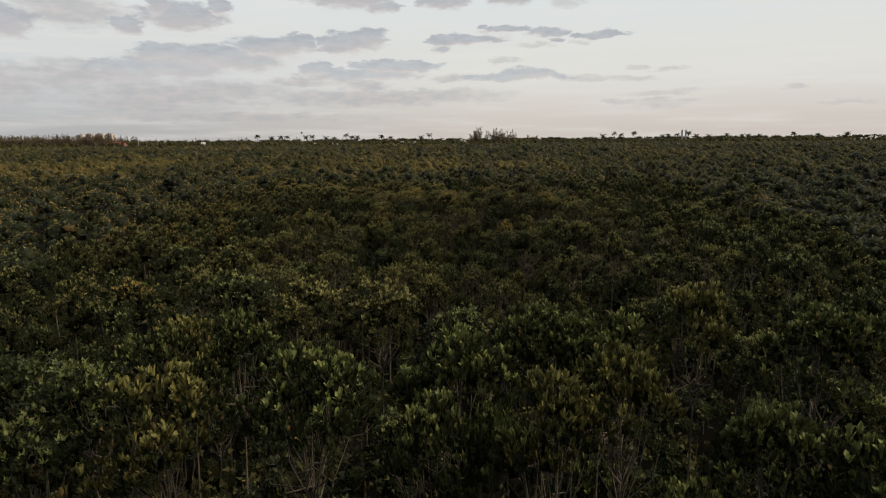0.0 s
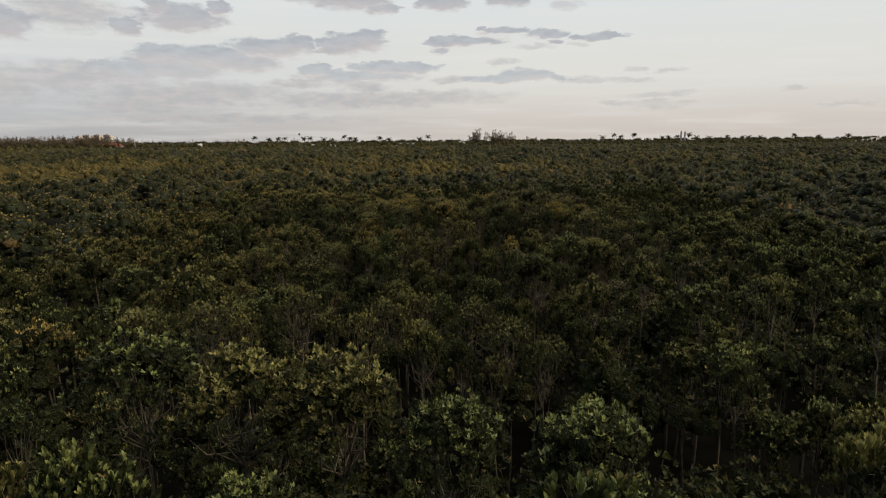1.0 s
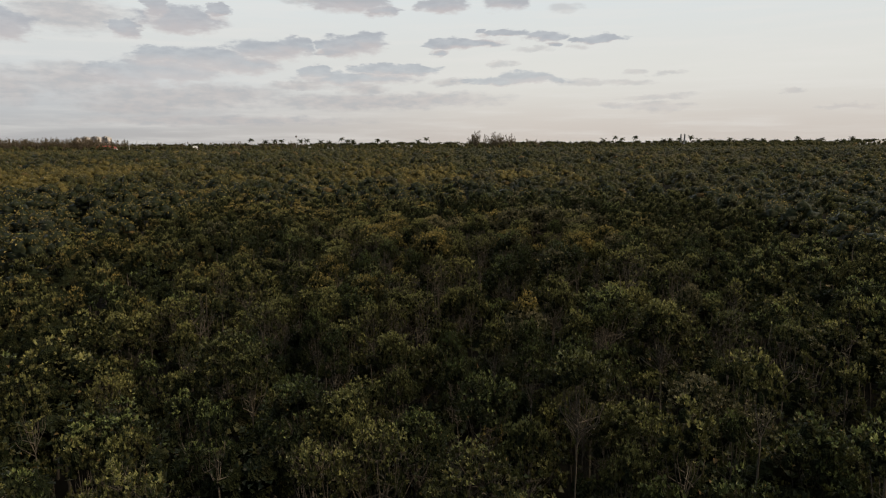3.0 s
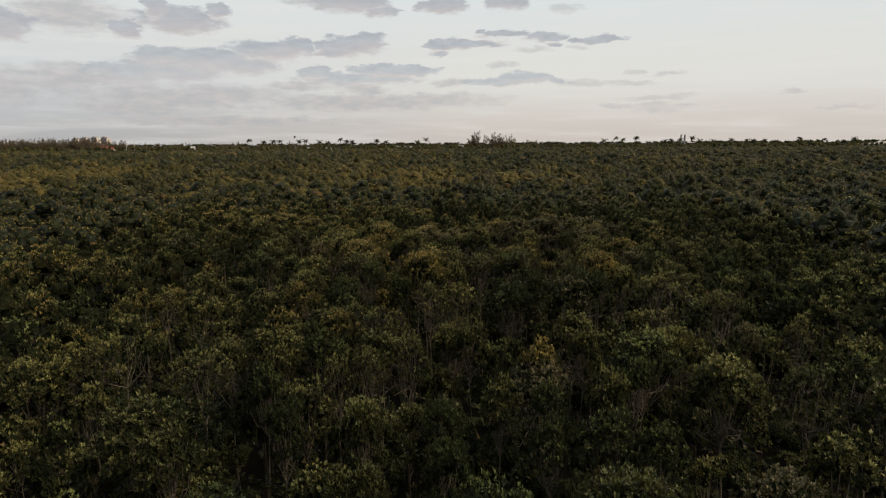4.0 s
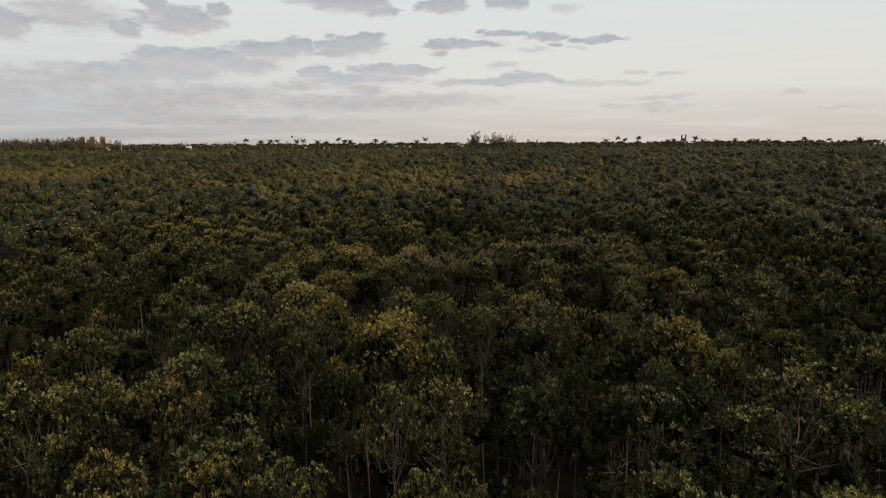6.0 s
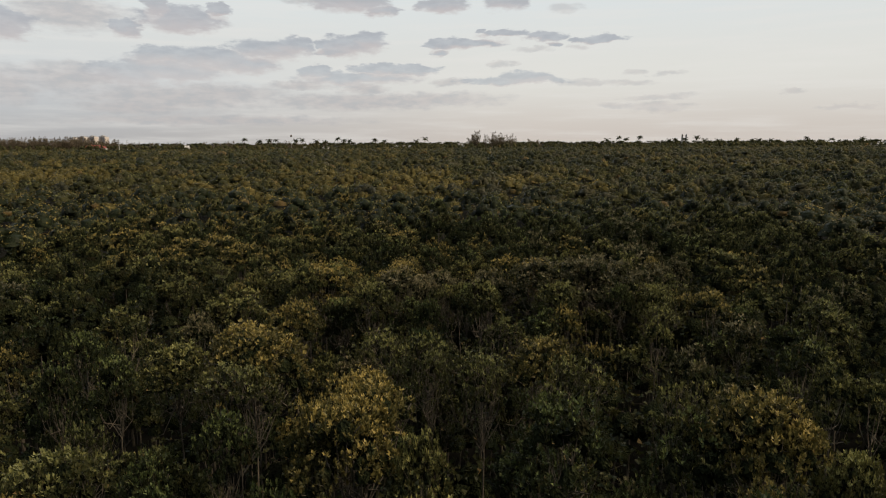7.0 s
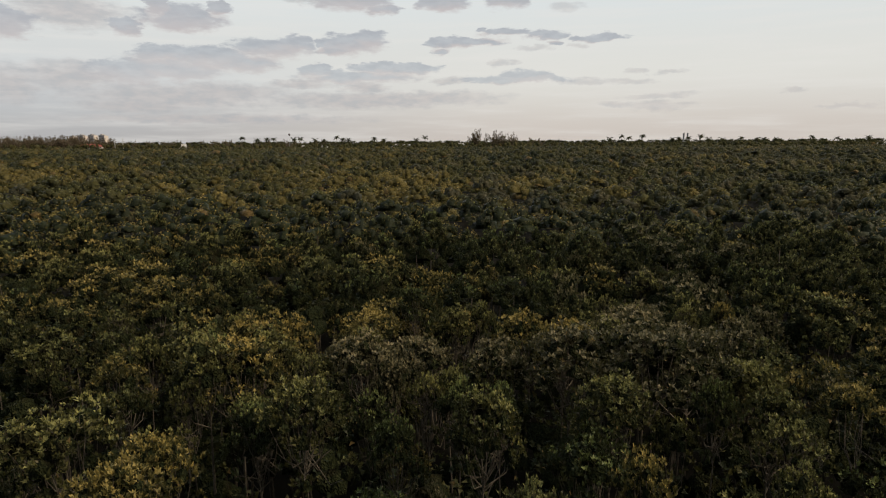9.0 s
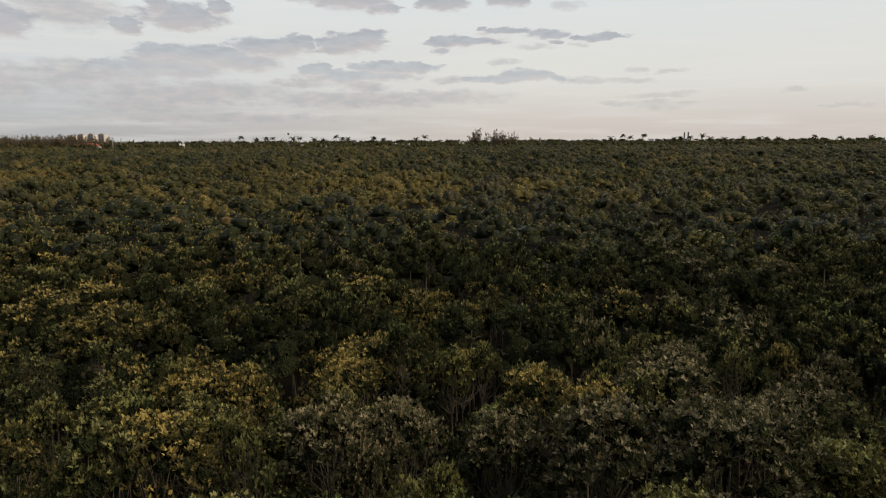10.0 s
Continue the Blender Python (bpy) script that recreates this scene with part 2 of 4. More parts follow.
def mesh_of(name, shape, mat, smooth=False, other=None, mat2=None):
    pts, quads = merge([shape, other]) if other else shape
    me = bpy.data.meshes.new(name)
    me.vertices.add(len(pts))
    me.vertices.foreach_set("co", np.ascontiguousarray(pts, dtype=np.float32).ravel())
    me.loops.add(quads.size)
    me.loops.foreach_set("vertex_index", np.ascontiguousarray(quads, dtype=np.int32).ravel())
    me.polygons.add(len(quads))
    me.polygons.foreach_set("loop_start", np.arange(0, quads.size, quads.shape[1], dtype=np.int32))
    if smooth:
        me.polygons.foreach_set("use_smooth", np.ones(len(quads), dtype=bool))
    me.update(calc_edges=True)
    me.materials.append(mat)
    if other:
        me.materials.append(mat2)
        me.polygons.foreach_set("material_index", (np.arange(len(quads)) >= len(shape[1])).astype(np.int32))
    return me


def tube(points, radii, sides=5):
    """A tapered branch along points."""
    points = np.asarray(points, float)
    d = unit(np.gradient(points, axis=0))
    ref = np.where(np.abs(d[:, 2:3]) > 0.9, [[1.0, 0, 0]], [[0, 0, 1.0]])
    a = unit(np.cross(d, ref))
    b = np.cross(d, a)
    ang = np.arange(sides) * 2 * math.pi / sides
    ring = a[:, None] * np.cos(ang)[None, :, None] + b[:, None] * np.sin(ang)[None, :, None]
    pts = (points[:, None] + ring * np.asarray(radii)[:, None, None]).reshape(-1, 3)
    quads = []
    for i in range(len(points) - 1):
        for j in range(sides):
            k = (j + 1) % sides
            quads.append((i * sides + j, i * sides + k, (i + 1) * sides + k, (i + 1) * sides + j))
    return pts, np.array(quads)


def rosettes(centre, axis, count, length, width, lean, rng, full):
    """Leaves in whorls: count leaves round each axis. full: six-sided folded blades, else four-sided."""
    n = len(centre)
    c, ax = np.repeat(centre, count, 0), np.repeat(unit(axis), count, 0)
    phi = np.tile(np.arange(count) * 2.4, n) + np.repeat(rng.uniform(0, 6.3, n), count)
    th = np.radians(rng.uniform(lean[0], lean[1], n * count))[:, None]
    e1 = unit(np.cross(ax, rng.normal(size=(n * count, 3))))
    e2 = np.cross(ax, e1)
    out = e1 * np.cos(phi)[:, None] + e2 * np.sin(phi)[:, None]
    d = ax * np.cos(th) + out * np.sin(th)
    side = unit(np.cross(ax, d))
    up = np.cross(d, side)
    ln = (length * rng.uniform(0.75, 1.2, n * count))[:, None]
    wd = ln * width * rng.uniform(0.85, 1.15, (n * count, 1))
    base = c + d * ln * 0.06
    tip = base + d * ln - up * ln * 0.10
    if full == "small":
        p = base + d * ln * rng.uniform(0.12, 0.6, (n * count, 1))
        pts = np.stack([p + side * wd * 0.6, tip, p - side * wd * 0.6], 1)
        quads = np.arange(n * count)[:, None] * 3 + [[0, 1, 2]]
    elif full:
        p1, p2 = base + d * ln * 0.36 + up * ln * 0.05, base + d * ln * 0.78 + up * ln * 0.01
        pts = np.stack([base, p1 + side * wd * 0.5, p2 + side * wd * 0.42, tip, p2 - side * wd * 0.42, p1 - side * wd * 0.5], 1)
        k = np.arange(n * count)[:, None] * 6
        quads = np.concatenate([k + [[0, 1, 2, 3]], k + [[0, 3, 4, 5]]])
    else:
        p = base + d * ln * 0.55 + up * ln * 0.06
        pts = np.stack([base, p + side * wd * 0.55, tip, p - side * wd * 0.55], 1)
        k = np.arange(n * count)[:, None] * 4
        quads = k + [[0, 1, 2, 3]]
    return pts.reshape(-1, 3), quads


def lobe(hub, size, rng, sides=6, squash=0.85, bands=3, rough=0.16):
    """A lumpy leafy mass, about a ball, open below."""
    ang = np.arange(sides) * 2 * math.pi / sides + rng.uniform(0, 6)
    pts = []
    for i in range(bands + 1):
        t = 0.12 + (1.95 - 0.12) * i / bands
        k = math.sin(t) * rng.uniform(1 - rough, 1 + rough, sides)
        pts.append(np.stack([np.cos(ang + i * 0.4) * k, np.sin(ang + i * 0.4) * k, math.cos(t) * rng.uniform(1 - rough, 1 + rough * 0.5, sides)], 1))
    q = []
    for i in range(bands):
        for j in range(sides):
            k = (j + 1) % sides
            q.append((i * sides + j, (i + 1) * sides + j, (i + 1) * sides + k, i * sides + k))
    return np.concatenate(pts) * size * [1, 1, squash] + hub, np.array(q)


def mangrove(seed, clumps, tips, leaves, length, full, bare=0.0, sides=3, twigs=True, inner=0.7, lean=(8, 52), high=1.0):
    """A domed crown of leafy lobes at the ends of rising, forking limbs; radius 1, its top at z = 0 and the fork at z =
    -1.9.
    Each lobe has whorls of upright leaves over its upper side and a dark core within that paints the shade there.
    Returns the shapes of lower leaves, limbs, dark core and the upper shoots' leaves, kept apart for a paler lit
    colour; the trunk is a shape of its own."""
    rng = np.random.default_rng(seed)
    cent, ax, wood, within, tip = [], [], [], [], []
    fork = np.array([0, 0, -1.9])
    lop = rng.uniform(0, 6.3)
    for i in range(clumps):
        a = i * 2.4 + rng.uniform(-0.5, 0.5)
        r = 0.80 * math.sqrt((i + 0.3) / clumps) * rng.uniform(0.8, 1.1) * (1 + 0.18 * math.cos(a - lop))
        size = rng.uniform(0.17, 0.33) * (1.12 - 0.3 * r)
        z = -size * 0.9 - high * (0.95 * r ** 2.0 * rng.uniform(0.6, 1.25) + abs(rng.normal(0, 0.2)) + (rng.uniform(0.1, 0.5) if r > 0.5 and i % 4 == 0 else 0.0))
        hub = np.array([math.cos(a) * r, math.sin(a) * r, z])
        way = unit(np.array([hub[0] * 0.6, hub[1] * 0.6, 1.0]))
        mid = fork * 0.5 + hub * 0.5 + np.array([hub[0], hub[1], 0]) * 0.16 + rng.normal(0, 0.07, 3)
        low = hub - way * size * 0.55
        wood.append(tube([fork + np.array([0, 0, rng.uniform(0, 0.7)]), mid, low, hub + way * size * 0.3], [0.016, 0.011, 0.008, 0.005], sides))
        k = max(3, int(tips * (size / 0.3) ** 1.5 * rng.uniform(0.8, 1.2) * (1 - bare * rng.uniform(0, 1))))
        u = unit(rng.normal(size=(k * 6, 3)))
        out = unit(hub - np.array([0, 0, -1.1]))
        u = u[(u @ out > -0.35) & (u[:, 2] > -0.2)][:k]
        k = len(u)
        c = hub + u * size * rng.uniform(0.82, 1.15, (k, 1)) * [1.1, 1.1, 0.85]
        cent.append(c)
        # high, upward-facing whorls, coloured paler as if lit from above
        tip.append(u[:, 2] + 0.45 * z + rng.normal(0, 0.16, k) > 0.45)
        ax.append(unit(u * 0.55 + np.array([0, 0, 0.75]) + rng.normal(0, 0.16, (k, 3))))
        # a near-black core stands in for the shade inside the lobe
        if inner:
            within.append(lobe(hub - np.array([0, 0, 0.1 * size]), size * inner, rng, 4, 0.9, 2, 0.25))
        if twigs:
            for j in range(0, k, 15 if bare < 0.3 else 3):
                wood.append(tube([low, low * 0.4 + c[j] * 0.6 + rng.normal(0, 0.03, 3), c[j]], [0.0075, 0.0055, 0.003], 3))
    cent, ax, tip = np.concatenate(cent), np.concatenate(ax), np.concatenate(tip)
    lower_leaf = rosettes(cent[~tip], ax[~tip], leaves, length, 0.42, lean, rng, full)
    pale_leaf = rosettes(cent[tip], ax[tip], leaves, length, 0.42, (lean[0], lean[1] + 8), rng, full)
    return lower_leaf, merge(wood), merge(within or [lobe(fork, 0.1, rng, 3)]), pale_leaf


def stem(seed, height=1.0, r=0.06, sides=5):
    """A slightly bent trunk, from z = 0 to z = height."""
    rng = np.random.default_rng(seed)
    pts = np.array([[0, 0, 0], [rng.normal(0, 0.06), rng.normal(0, 0.06), 0.35], [rng.normal(0, 0.06), rng.normal(0, 0.06), 0.7], [0, 0, 1.0]])
    return tube(pts * [1, 1, height], [r * 1.2, r * 0.9, r * 0.65, r * 0.3], sides)


def tuft_dome(seed, patches, size, radius, depth, lobes=5, sides=6, bands=3, fill=0.85):
    """A far crown: lumpy leafy lobes with whorls of leaves standing out of them, top at z = 0. Returns lower leaves,
    lobes and the upward-facing leaves, kept apart for a lit colour.
    """
    rng = np.random.default_rng(seed)
    k = max(3, patches // lobes)
    cent, ax, cores = [], [], []
    for i in range(lobes):
        a = i * 2.4 + seed
        r = radius * 0.66 * math.sqrt(i / lobes)
        ball = radius * rng.uniform(0.40, 0.56) * (1.0 if lobes > 3 else 1.2 if lobes > 1 else 1.7)
        hub = np.array([math.cos(a) * r, math.sin(a) * r, -ball * 0.8 - depth * 0.55 * (r / radius) * rng.uniform(0.4, 1.4)])
        cores.append(lobe(hub, ball * fill, rng, sides, 0.8, bands, 0.3))
        j = np.arange(k) + rng.uniform(0, 1)
        z = 1 - 1.15 * j / k
        t = j * 2.4 + rng.normal(0, 0.3, k)
        u = np.stack([np.cos(t) * np.sqrt(np.maximum(0, 1 - z * z)), np.sin(t) * np.sqrt(np.maximum(0, 1 - z * z)), z], 1)
        cent.append(hub + u * ball * rng.uniform(0.8, 0.98, (k, 1)) * [1, 1, 0.8])
        ax.append(unit(u * 0.7 + np.array([0, 0, 0.6]) + rng.normal(0, 0.12, (k, 3))))
    cent, ax = np.concatenate(cent), np.concatenate(ax)
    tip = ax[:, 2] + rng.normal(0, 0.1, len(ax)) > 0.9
    tip[0], tip[1] = True, False
    lower_leaf, pale_leaf = [rosettes(cent[w], ax[w], 3, size, 0.6, (15, 60), rng, "small") for w in (~tip, tip)]
    return lower_leaf, merge(cores), pale_leaf


def scatter(shapes, rows):
    """Copies of shapes joined into one: rows of x, y, z, width, height, turn, which."""
    out = []
    for w, (p, q) in enumerate(shapes):
        r = rows[rows[:, 6] == w]
        if not len(r):
            continue
        c, s = np.cos(r[:, 5])[:, None], np.sin(r[:, 5])[:, None]
        x = (p[None, :, 0] * c - p[None, :, 1] * s) * r[:, 3:4] + r[:, 0:1]
        y = (p[None, :, 0] * s + p[None, :, 1] * c) * r[:, 3:4] + r[:, 1:2]
        z = p[None, :, 2] * r[:, 4:5] + r[:, 2:3]
        pts = np.stack([x, y, z], 2).reshape(-1, 3)
        quads = (q[None] + np.arange(len(r))[:, None, None] * len(p)).reshape(-1, q.shape[1])
        out.append((pts, quads))
    return merge(out)


def part(name, me, parent, label="", at=None):
    ob = new(name, me)
    ob.parent = parent
    if at is not None:
        ob.matrix_basis = at
    return tagged(ob, label) if label else ob


# ---- ground ----
def build_ground():
    bm = bmesh.new()
    for i, r in enumerate((0, 12, 30, 70, 160, 400, 1000, 2200, 4800)):
        if i == 0:
            rings = [[bm.verts.new((0, 0, 0))]]
            continue
        ring = []
        for k in range(48):
            a = k * math.pi / 24
            p = Vector((math.cos(a) * r, math.sin(a) * r, 0))
            p.z = 0.12 * noise.noise(p * 0.06) if r < 1000 else 0
            ring.append(bm.verts.new(p))
        prev = rings[-1]
        for k in range(48):
            j = (k + 1) % 48
            bm.faces.new((prev[0], ring[k], ring[j]) if len(prev) == 1 else (prev[k], ring[k], ring[j], prev[j]))
        rings.append(ring)
    me = bpy.data.meshes.new("ground")
    bm.to_mesh(me)
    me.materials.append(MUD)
    tagged(new("ground", me), "dark wet swamp mud under the mangroves", "ground", kind="structure")


build_ground()

# ---- the trees near the flight line ----
# East, north, crown top, crown radius, kind: g green, o olive, y yellow, b brown, t twiggy with thin leaves.
FRONT = [(-2.9, 11.8, 7.75, .75, "g"), (-3.6, 11.5, 7.8, .6, "o"), (-3.7, 10.6, 7.8, .8, "g"), (-4.2, 9.7, 7.8, .9, "g"), (-2.6, 8.3, 8.1, .8, "o"),
         (-4.6, 9.0, 7.3, .9, "g"), (-1.0, 8.4, 8.3, .85, "g"), (-.75, 5.6, 7.7, .55, "o"), (1.5, 7.6, 8.3, .65, "o"), (2.3, 8.1, 8.45, .6, "o")]
FRONT += [(.35, 7.9, 7.95, .55, "g"), (.9, 8.2, 7.75, .55, "g"), (4.1, 10.8, 8.4, .65, "o"), (5.5, 10.1, 8.3, 1.0, "g"), (1.7, 10.3, 8.2, .9, "g"),
          (2.5, 9.9, 8.3, .9, "g"), (.6, 9.0, 8.3, .8, "g"), (3.8, 8.0, 7.8, .7, "g"), (4.6, 7.6, 7.7, .8, "g"), (2.8, 7.6, 7.3, .5, "g")]
FRONT += [(-4.6, 16.6, 7.4, 1.2, "g"), (-2.7, 16.0, 7.4, 1.1, "o"), (-1.0, 15.6, 7.45, 1.1, "o"), (.7, 14.6, 7.1, 1.0, "g"), (2.6, 14.0, 7.2, 1.0, "g"),
          (6.6, 9.0, 7.9, .9, "g"), (7.2, 12.2, 7.6, 1.1, "g"), (-6.4, 11.6, 7.2, 1.1, "g"), (-6.0, 8.2, 7.0, .9, "g")]
SECOND = [(-5.8, 22.8, 6.4, .9, "t"), (-9.9, 31.7, 5.5, 1.3, "o"), (-11.0, 34.6, 5.5, 1.2, "o"), (-9.4, 34.8, 5.5, 1.1, "o"), (-3.2, 22.4, 6.8, .8, "t"),
          (-4.7, 30.6, 6.1, 1.0, "o"), (-4.3, 32.8, 6.3, .8, "t"), (-2.0, 27.2, 6.2, .9, "g"), (-1.1, 26.8, 6.1, .8, "o"), (-1.2, 24.7, 6.0, .75, "t")]
SECOND += [(-.2, 25.5, 5.9, .8, "t"), (-3.2, 35.5, 6.3, 1.0, "o"), (3.2, 32.5, 6.2, .9, "b"), (1.4, 24.7, 5.95, .9, "t"), (2.35, 23.4, 5.7, .8, "t"),
           (1.9, 28.0, 5.9, .8, "g"), (3.9, 27.6, 6.1, .6, "t"), (4.7, 26.9, 5.7, .8, "o"), (6.8, 28.8, 5.5, 1.0, "b"), (7.7, 28.3, 5.1, .8, "b")]
SECOND += [(6.6, 30.9, 6.8, .8, "o"), (8.4, 26.1, 5.2, .7, "o"), (3.5, 23.3, 5.2, .7, "t"), (12.7, 32.9, 5.7, 1.2, "o"), (-5.9, 27.1, 5.6, 1.0, "g"),
           (.4, 26.8, 5.6, .7, "g"), (9.1, 26.9, 4.8, .9, "g"), (6.2, 34.4, 6.3, 1.0, "o"), (-1.8, 36.4, 6.6, 1.0, "o"), (16.0, 34.3, 5.8, 1.3, "g")]
THIRD = [(-3.3, 38.8, 7.0, .8, "o"), (-4.6, 38.6, 6.3, .8, "o"), (-3.3, 38.0, 6.7, .7, "y"), (-1.8, 38.0, 6.8, .7, "g"), (.7, 37.5, 6.75, .65, "t"),
         (-3.2, 35.6, 6.5, .7, "y"), (-1.7, 35.5, 6.5, .75, "y"), (-.5, 35.1, 6.65, .7, "t"), (-2.4, 35.2, 6.3, .6, "g"), (-4.5, 35.0, 6.0, .8, "t")]
THIRD += [(-2.8, 34.1, 6.35, .7, "o"), (.25, 33.8, 6.3, .65, "t"), (-2.2, 44.1, 7.15, 1.1, "y"), (.6, 39.9, 7.4, .9, "y"), (3.2, 37.4, 6.8, .8, "g"),
          (5.1, 36.8, 7.4, .9, "g"), (7.7, 37.8, 7.0, 1.1, "t"), (9.0, 36.7, 6.75, .8, "t"), (4.5, 35.2, 6.5, .75, "o"), (1.8, 35.4, 6.3, .6, "o")]
THIRD += [(7.3, 35.6, 6.05, .8, "o"), (5.7, 33.0, 6.65, .9, "g"), (3.3, 32.8, 6.55, .5, "y"), (6.2, 39.8, 7.25, .9, "y"), (8.7, 52.7, 6.0, 1.0, "o"),
          (4.9, 47.2, 6.55, .5, "y"), (-10.5, 64.8, 5.9, 1.5, "y"), (24.2, 64.4, 5.8, 1.5, "o"), (-15.1, 56.4, 5.3, 1.4, "o"), (-12.3, 31.6, 5.5, 1.3, "g")]
FOURTH = [(-2.0, 43.3, 7.2, 1.1, "y"), (-4.1, 48.6, 6.7, 1.1, "o"), (-4.4, 45.2, 6.3, 1.0, "o"), (-9.8, 58.7, 6.0, 1.2, "y"), (-1.9, 42.0, 7.0, 1.0, "t"),
          (.2, 40.9, 7.1, .8, "y"), (.5, 39.2, 7.5, .8, "y"), (0, 56.4, 6.1, 1.1, "y"), (.5, 43.8, 7.0, .8, "t"), (1.4, 44.1, 6.8, .7, "t")]
FOURTH += [(-2.6, 54.7, 6.5, 1.0, "y"), (-1.8, 45.9, 7.1, .8, "y"), (2.5, 43.6, 6.65, 1.0, "t"), (3.9, 41.3, 7.25, .7, "t"), (3.4, 39.5, 7.4, .8, "g"),
           (14.6, 58.4, 6.0, 1.2, "y"), (13.1, 54.2, 6.2, 1.0, "y"), (8.0, 52.7, 5.9, 1.0, "b"), (7.9, 48.9, 6.2, .8, "t"), (4.75, 51.8, 7.0, 1.25, "b")]
FOURTH += [(6.3, 51.2, 7.25, 1.15, "b"), (6.2, 39.5, 7.4, .8, "y"), (11.7, 47.7, 6.5, 1.0, "o"), (3.3, 52.6, 6.45, .9, "b"), (7.3, 51.9, 6.95, 1.0, "b"),
           (8.9, 52.5, 6.0, .9, "o"), (4.1, 54.2, 6.65, .9, "y"), (4.9, 53.3, 6.7, .9, "y"), (9.3, 54.7, 6.2, 1.0, "b"), (5.1, 49.8, 6.7, .9, "o")]
FIFTH = [(-10.5, 63.0, 6.1, 1.5, "y"), (-7.8, 61.1, 6.1, 1.2, "y"), (-7.3, 66.4, 5.7, 1.4, "o"), (-2.0, 55.5, 6.15, .7, "y"), (-2.0, 52.7, 6.7, .9, "o"),
         (-4.5, 54.8, 6.1, 1.1, "o"), (-1.8, 53.8, 6.0, .8, "o"), (-2.2, 51.7, 6.8, 1.1, "y"), (.2, 53.1, 6.45, 1.1, "b"), (.9, 59.6, 5.7, 1.0, "y")]
FIFTH += [(1.3, 54.6, 5.95, .8, "b"), (-.6, 64.9, 6.25, 1.2, "y"), (12.0, 69.8, 6.8, 1.6, "b"), (16.3, 69.2, 6.2, 1.4, "y"), (10.4, 60.1, 6.1, 1.4, "b"),
          (-17.2, 71.9, 6.3, 1.8, "y"), (-7.7, 59.9, 6.2, 1.2, "y"), (11.6, 69.7, 6.5, 1.3, "o"), (4.5, 62.0, 5.7, 1.1, "g"), (1.6, 53.2, 6.3, .8, "b")]
FIFTH += [(13.4, 57.6, 6.15, 1.2, "o"), (-13.4, 83.4, 5.7, 1.5, "o"), (-1.7, 64.5, 6.2, 1.1, "o"), (-8.8, 55.5, 5.7, 1.2, "o"), (-1.6, 50.7, 6.0, .7, "o")]
OTHERS = [(-12.1, 64.1, 5.89, 1.5, "y"), (-11.3, 73.1, 5.94, 1.2, "o"), (-7.2, 65, 5.75, 1, "o"), (-14.3, 67.6, 5.93, 1.22, "o"), (-7, 69.5, 5.76, 1.03, "y"),
          (-3.5, 65.2, 6.03, 0.96, "o"), (-7.7, 57.3, 5.86, 0.66, "t"), (-5.2, 53.9, 6.13, 0.51, "o"), (-3.7, 56.3, 6.11, 0.49, "o"), (-3.3, 51.5, 6.41, 0.45, "o")]
OTHERS += [(-3.5, 53.9, 6.22, 0.45, "g"), (-2.8, 50.5, 6.37, 0.46, "t"), (-0.8, 51.8, 6.37, 0.45, "t"), (-0.2, 63.4, 6.03, 0.57, "o"), (1.3, 63.4, 5.93, 0.76, "y"),
           (1.6, 60.5, 5.68, 0.5, "y"), (-0.2, 57.4, 5.93, 0.56, "y"), (2.4, 57.3, 5.96, 0.62, "o"), (3.2, 57.7, 5.98, 0.49, "o"), (0.9, 52.2, 6.23, 0.52, "b")]
OTHERS += [(2.2, 51, 6.42, 0.45, "o"), (1.8, 50.7, 6.41, 0.45, "t"), (2.4, 50.1, 6.51, 0.45, "g"), (3.1, 49.8, 6.59, 0.45, "g"), (14.8, 66.3, 6.3, 1.09, "b"),
           (15.7, 64.4, 6.24, 1.04, "o"), (8.1, 63.3, 5.95, 1.08, "y"), (9.9, 63.1, 5.94, 0.9, "b"), (11.3, 62.9, 6.03, 0.81, "b"), (11.5, 60.8, 6, 0.56, "b")]
OTHERS += [(10.4, 57.4, 6.06, 0.47, "y"), (11.1, 56.5, 6.07, 0.69, "b"), (6.4, 52.4, 6.63, 0.51, "b"), (8.2, 54.1, 5.94, 0.55, "b"), (7, 49.8, 6.6, 0.45, "g"),
           (10.2, 55.5, 6.05, 0.56, "b"), (8.4, 65.8, 6.19, 0.65, "o"), (9.1, 57, 6.04, 0.45, "t"), (6.8, 57.1, 6.28, 0.45, "t"), (13.6, 59.6, 5.98, 0.75, "o")]
OTHERS += [(-16.5, 67.6, 6, 1.46, "y"), (-2.3, 48, 6.51, 0.71, "y"), (0.1, 58.7, 5.81, 1.12, "y"), (-4.4, 46.7, 6.55, 0.53, "b"), (-0.1, 39.7, 7.19, 0.45, "y"),
           (-1.3, 39.7, 7.08, 0.47, "g"), (-2.2, 39.1, 6.68, 0.45, "g"), (1.5, 38.8, 7.18, 0.45, "o"), (2.5, 42.5, 6.74, 0.45, "t"), (1.5, 43.1, 6.73, 0.45, "t")]
OTHERS += [(8, 57.6, 5.99, 0.98, "b"), (8, 49.8, 6.37, 0.71, "o"), (5.2, 40.2, 7.2, 0.45, "t"), (6.7, 38.5, 7.13, 0.45, "o"), (3.9, 37.9, 7.02, 0.45, "g"),
           (5.2, 37.6, 7.17, 0.45, "y"), (-0.2, 38, 6.94, 0.45, "g"), (-6.6, 45.4, 6.52, 0.6, "g"), (-5.5, 42.6, 6.73, 0.5, "g"), (-3.6, 40.2, 6.66, 0.45, "t")]
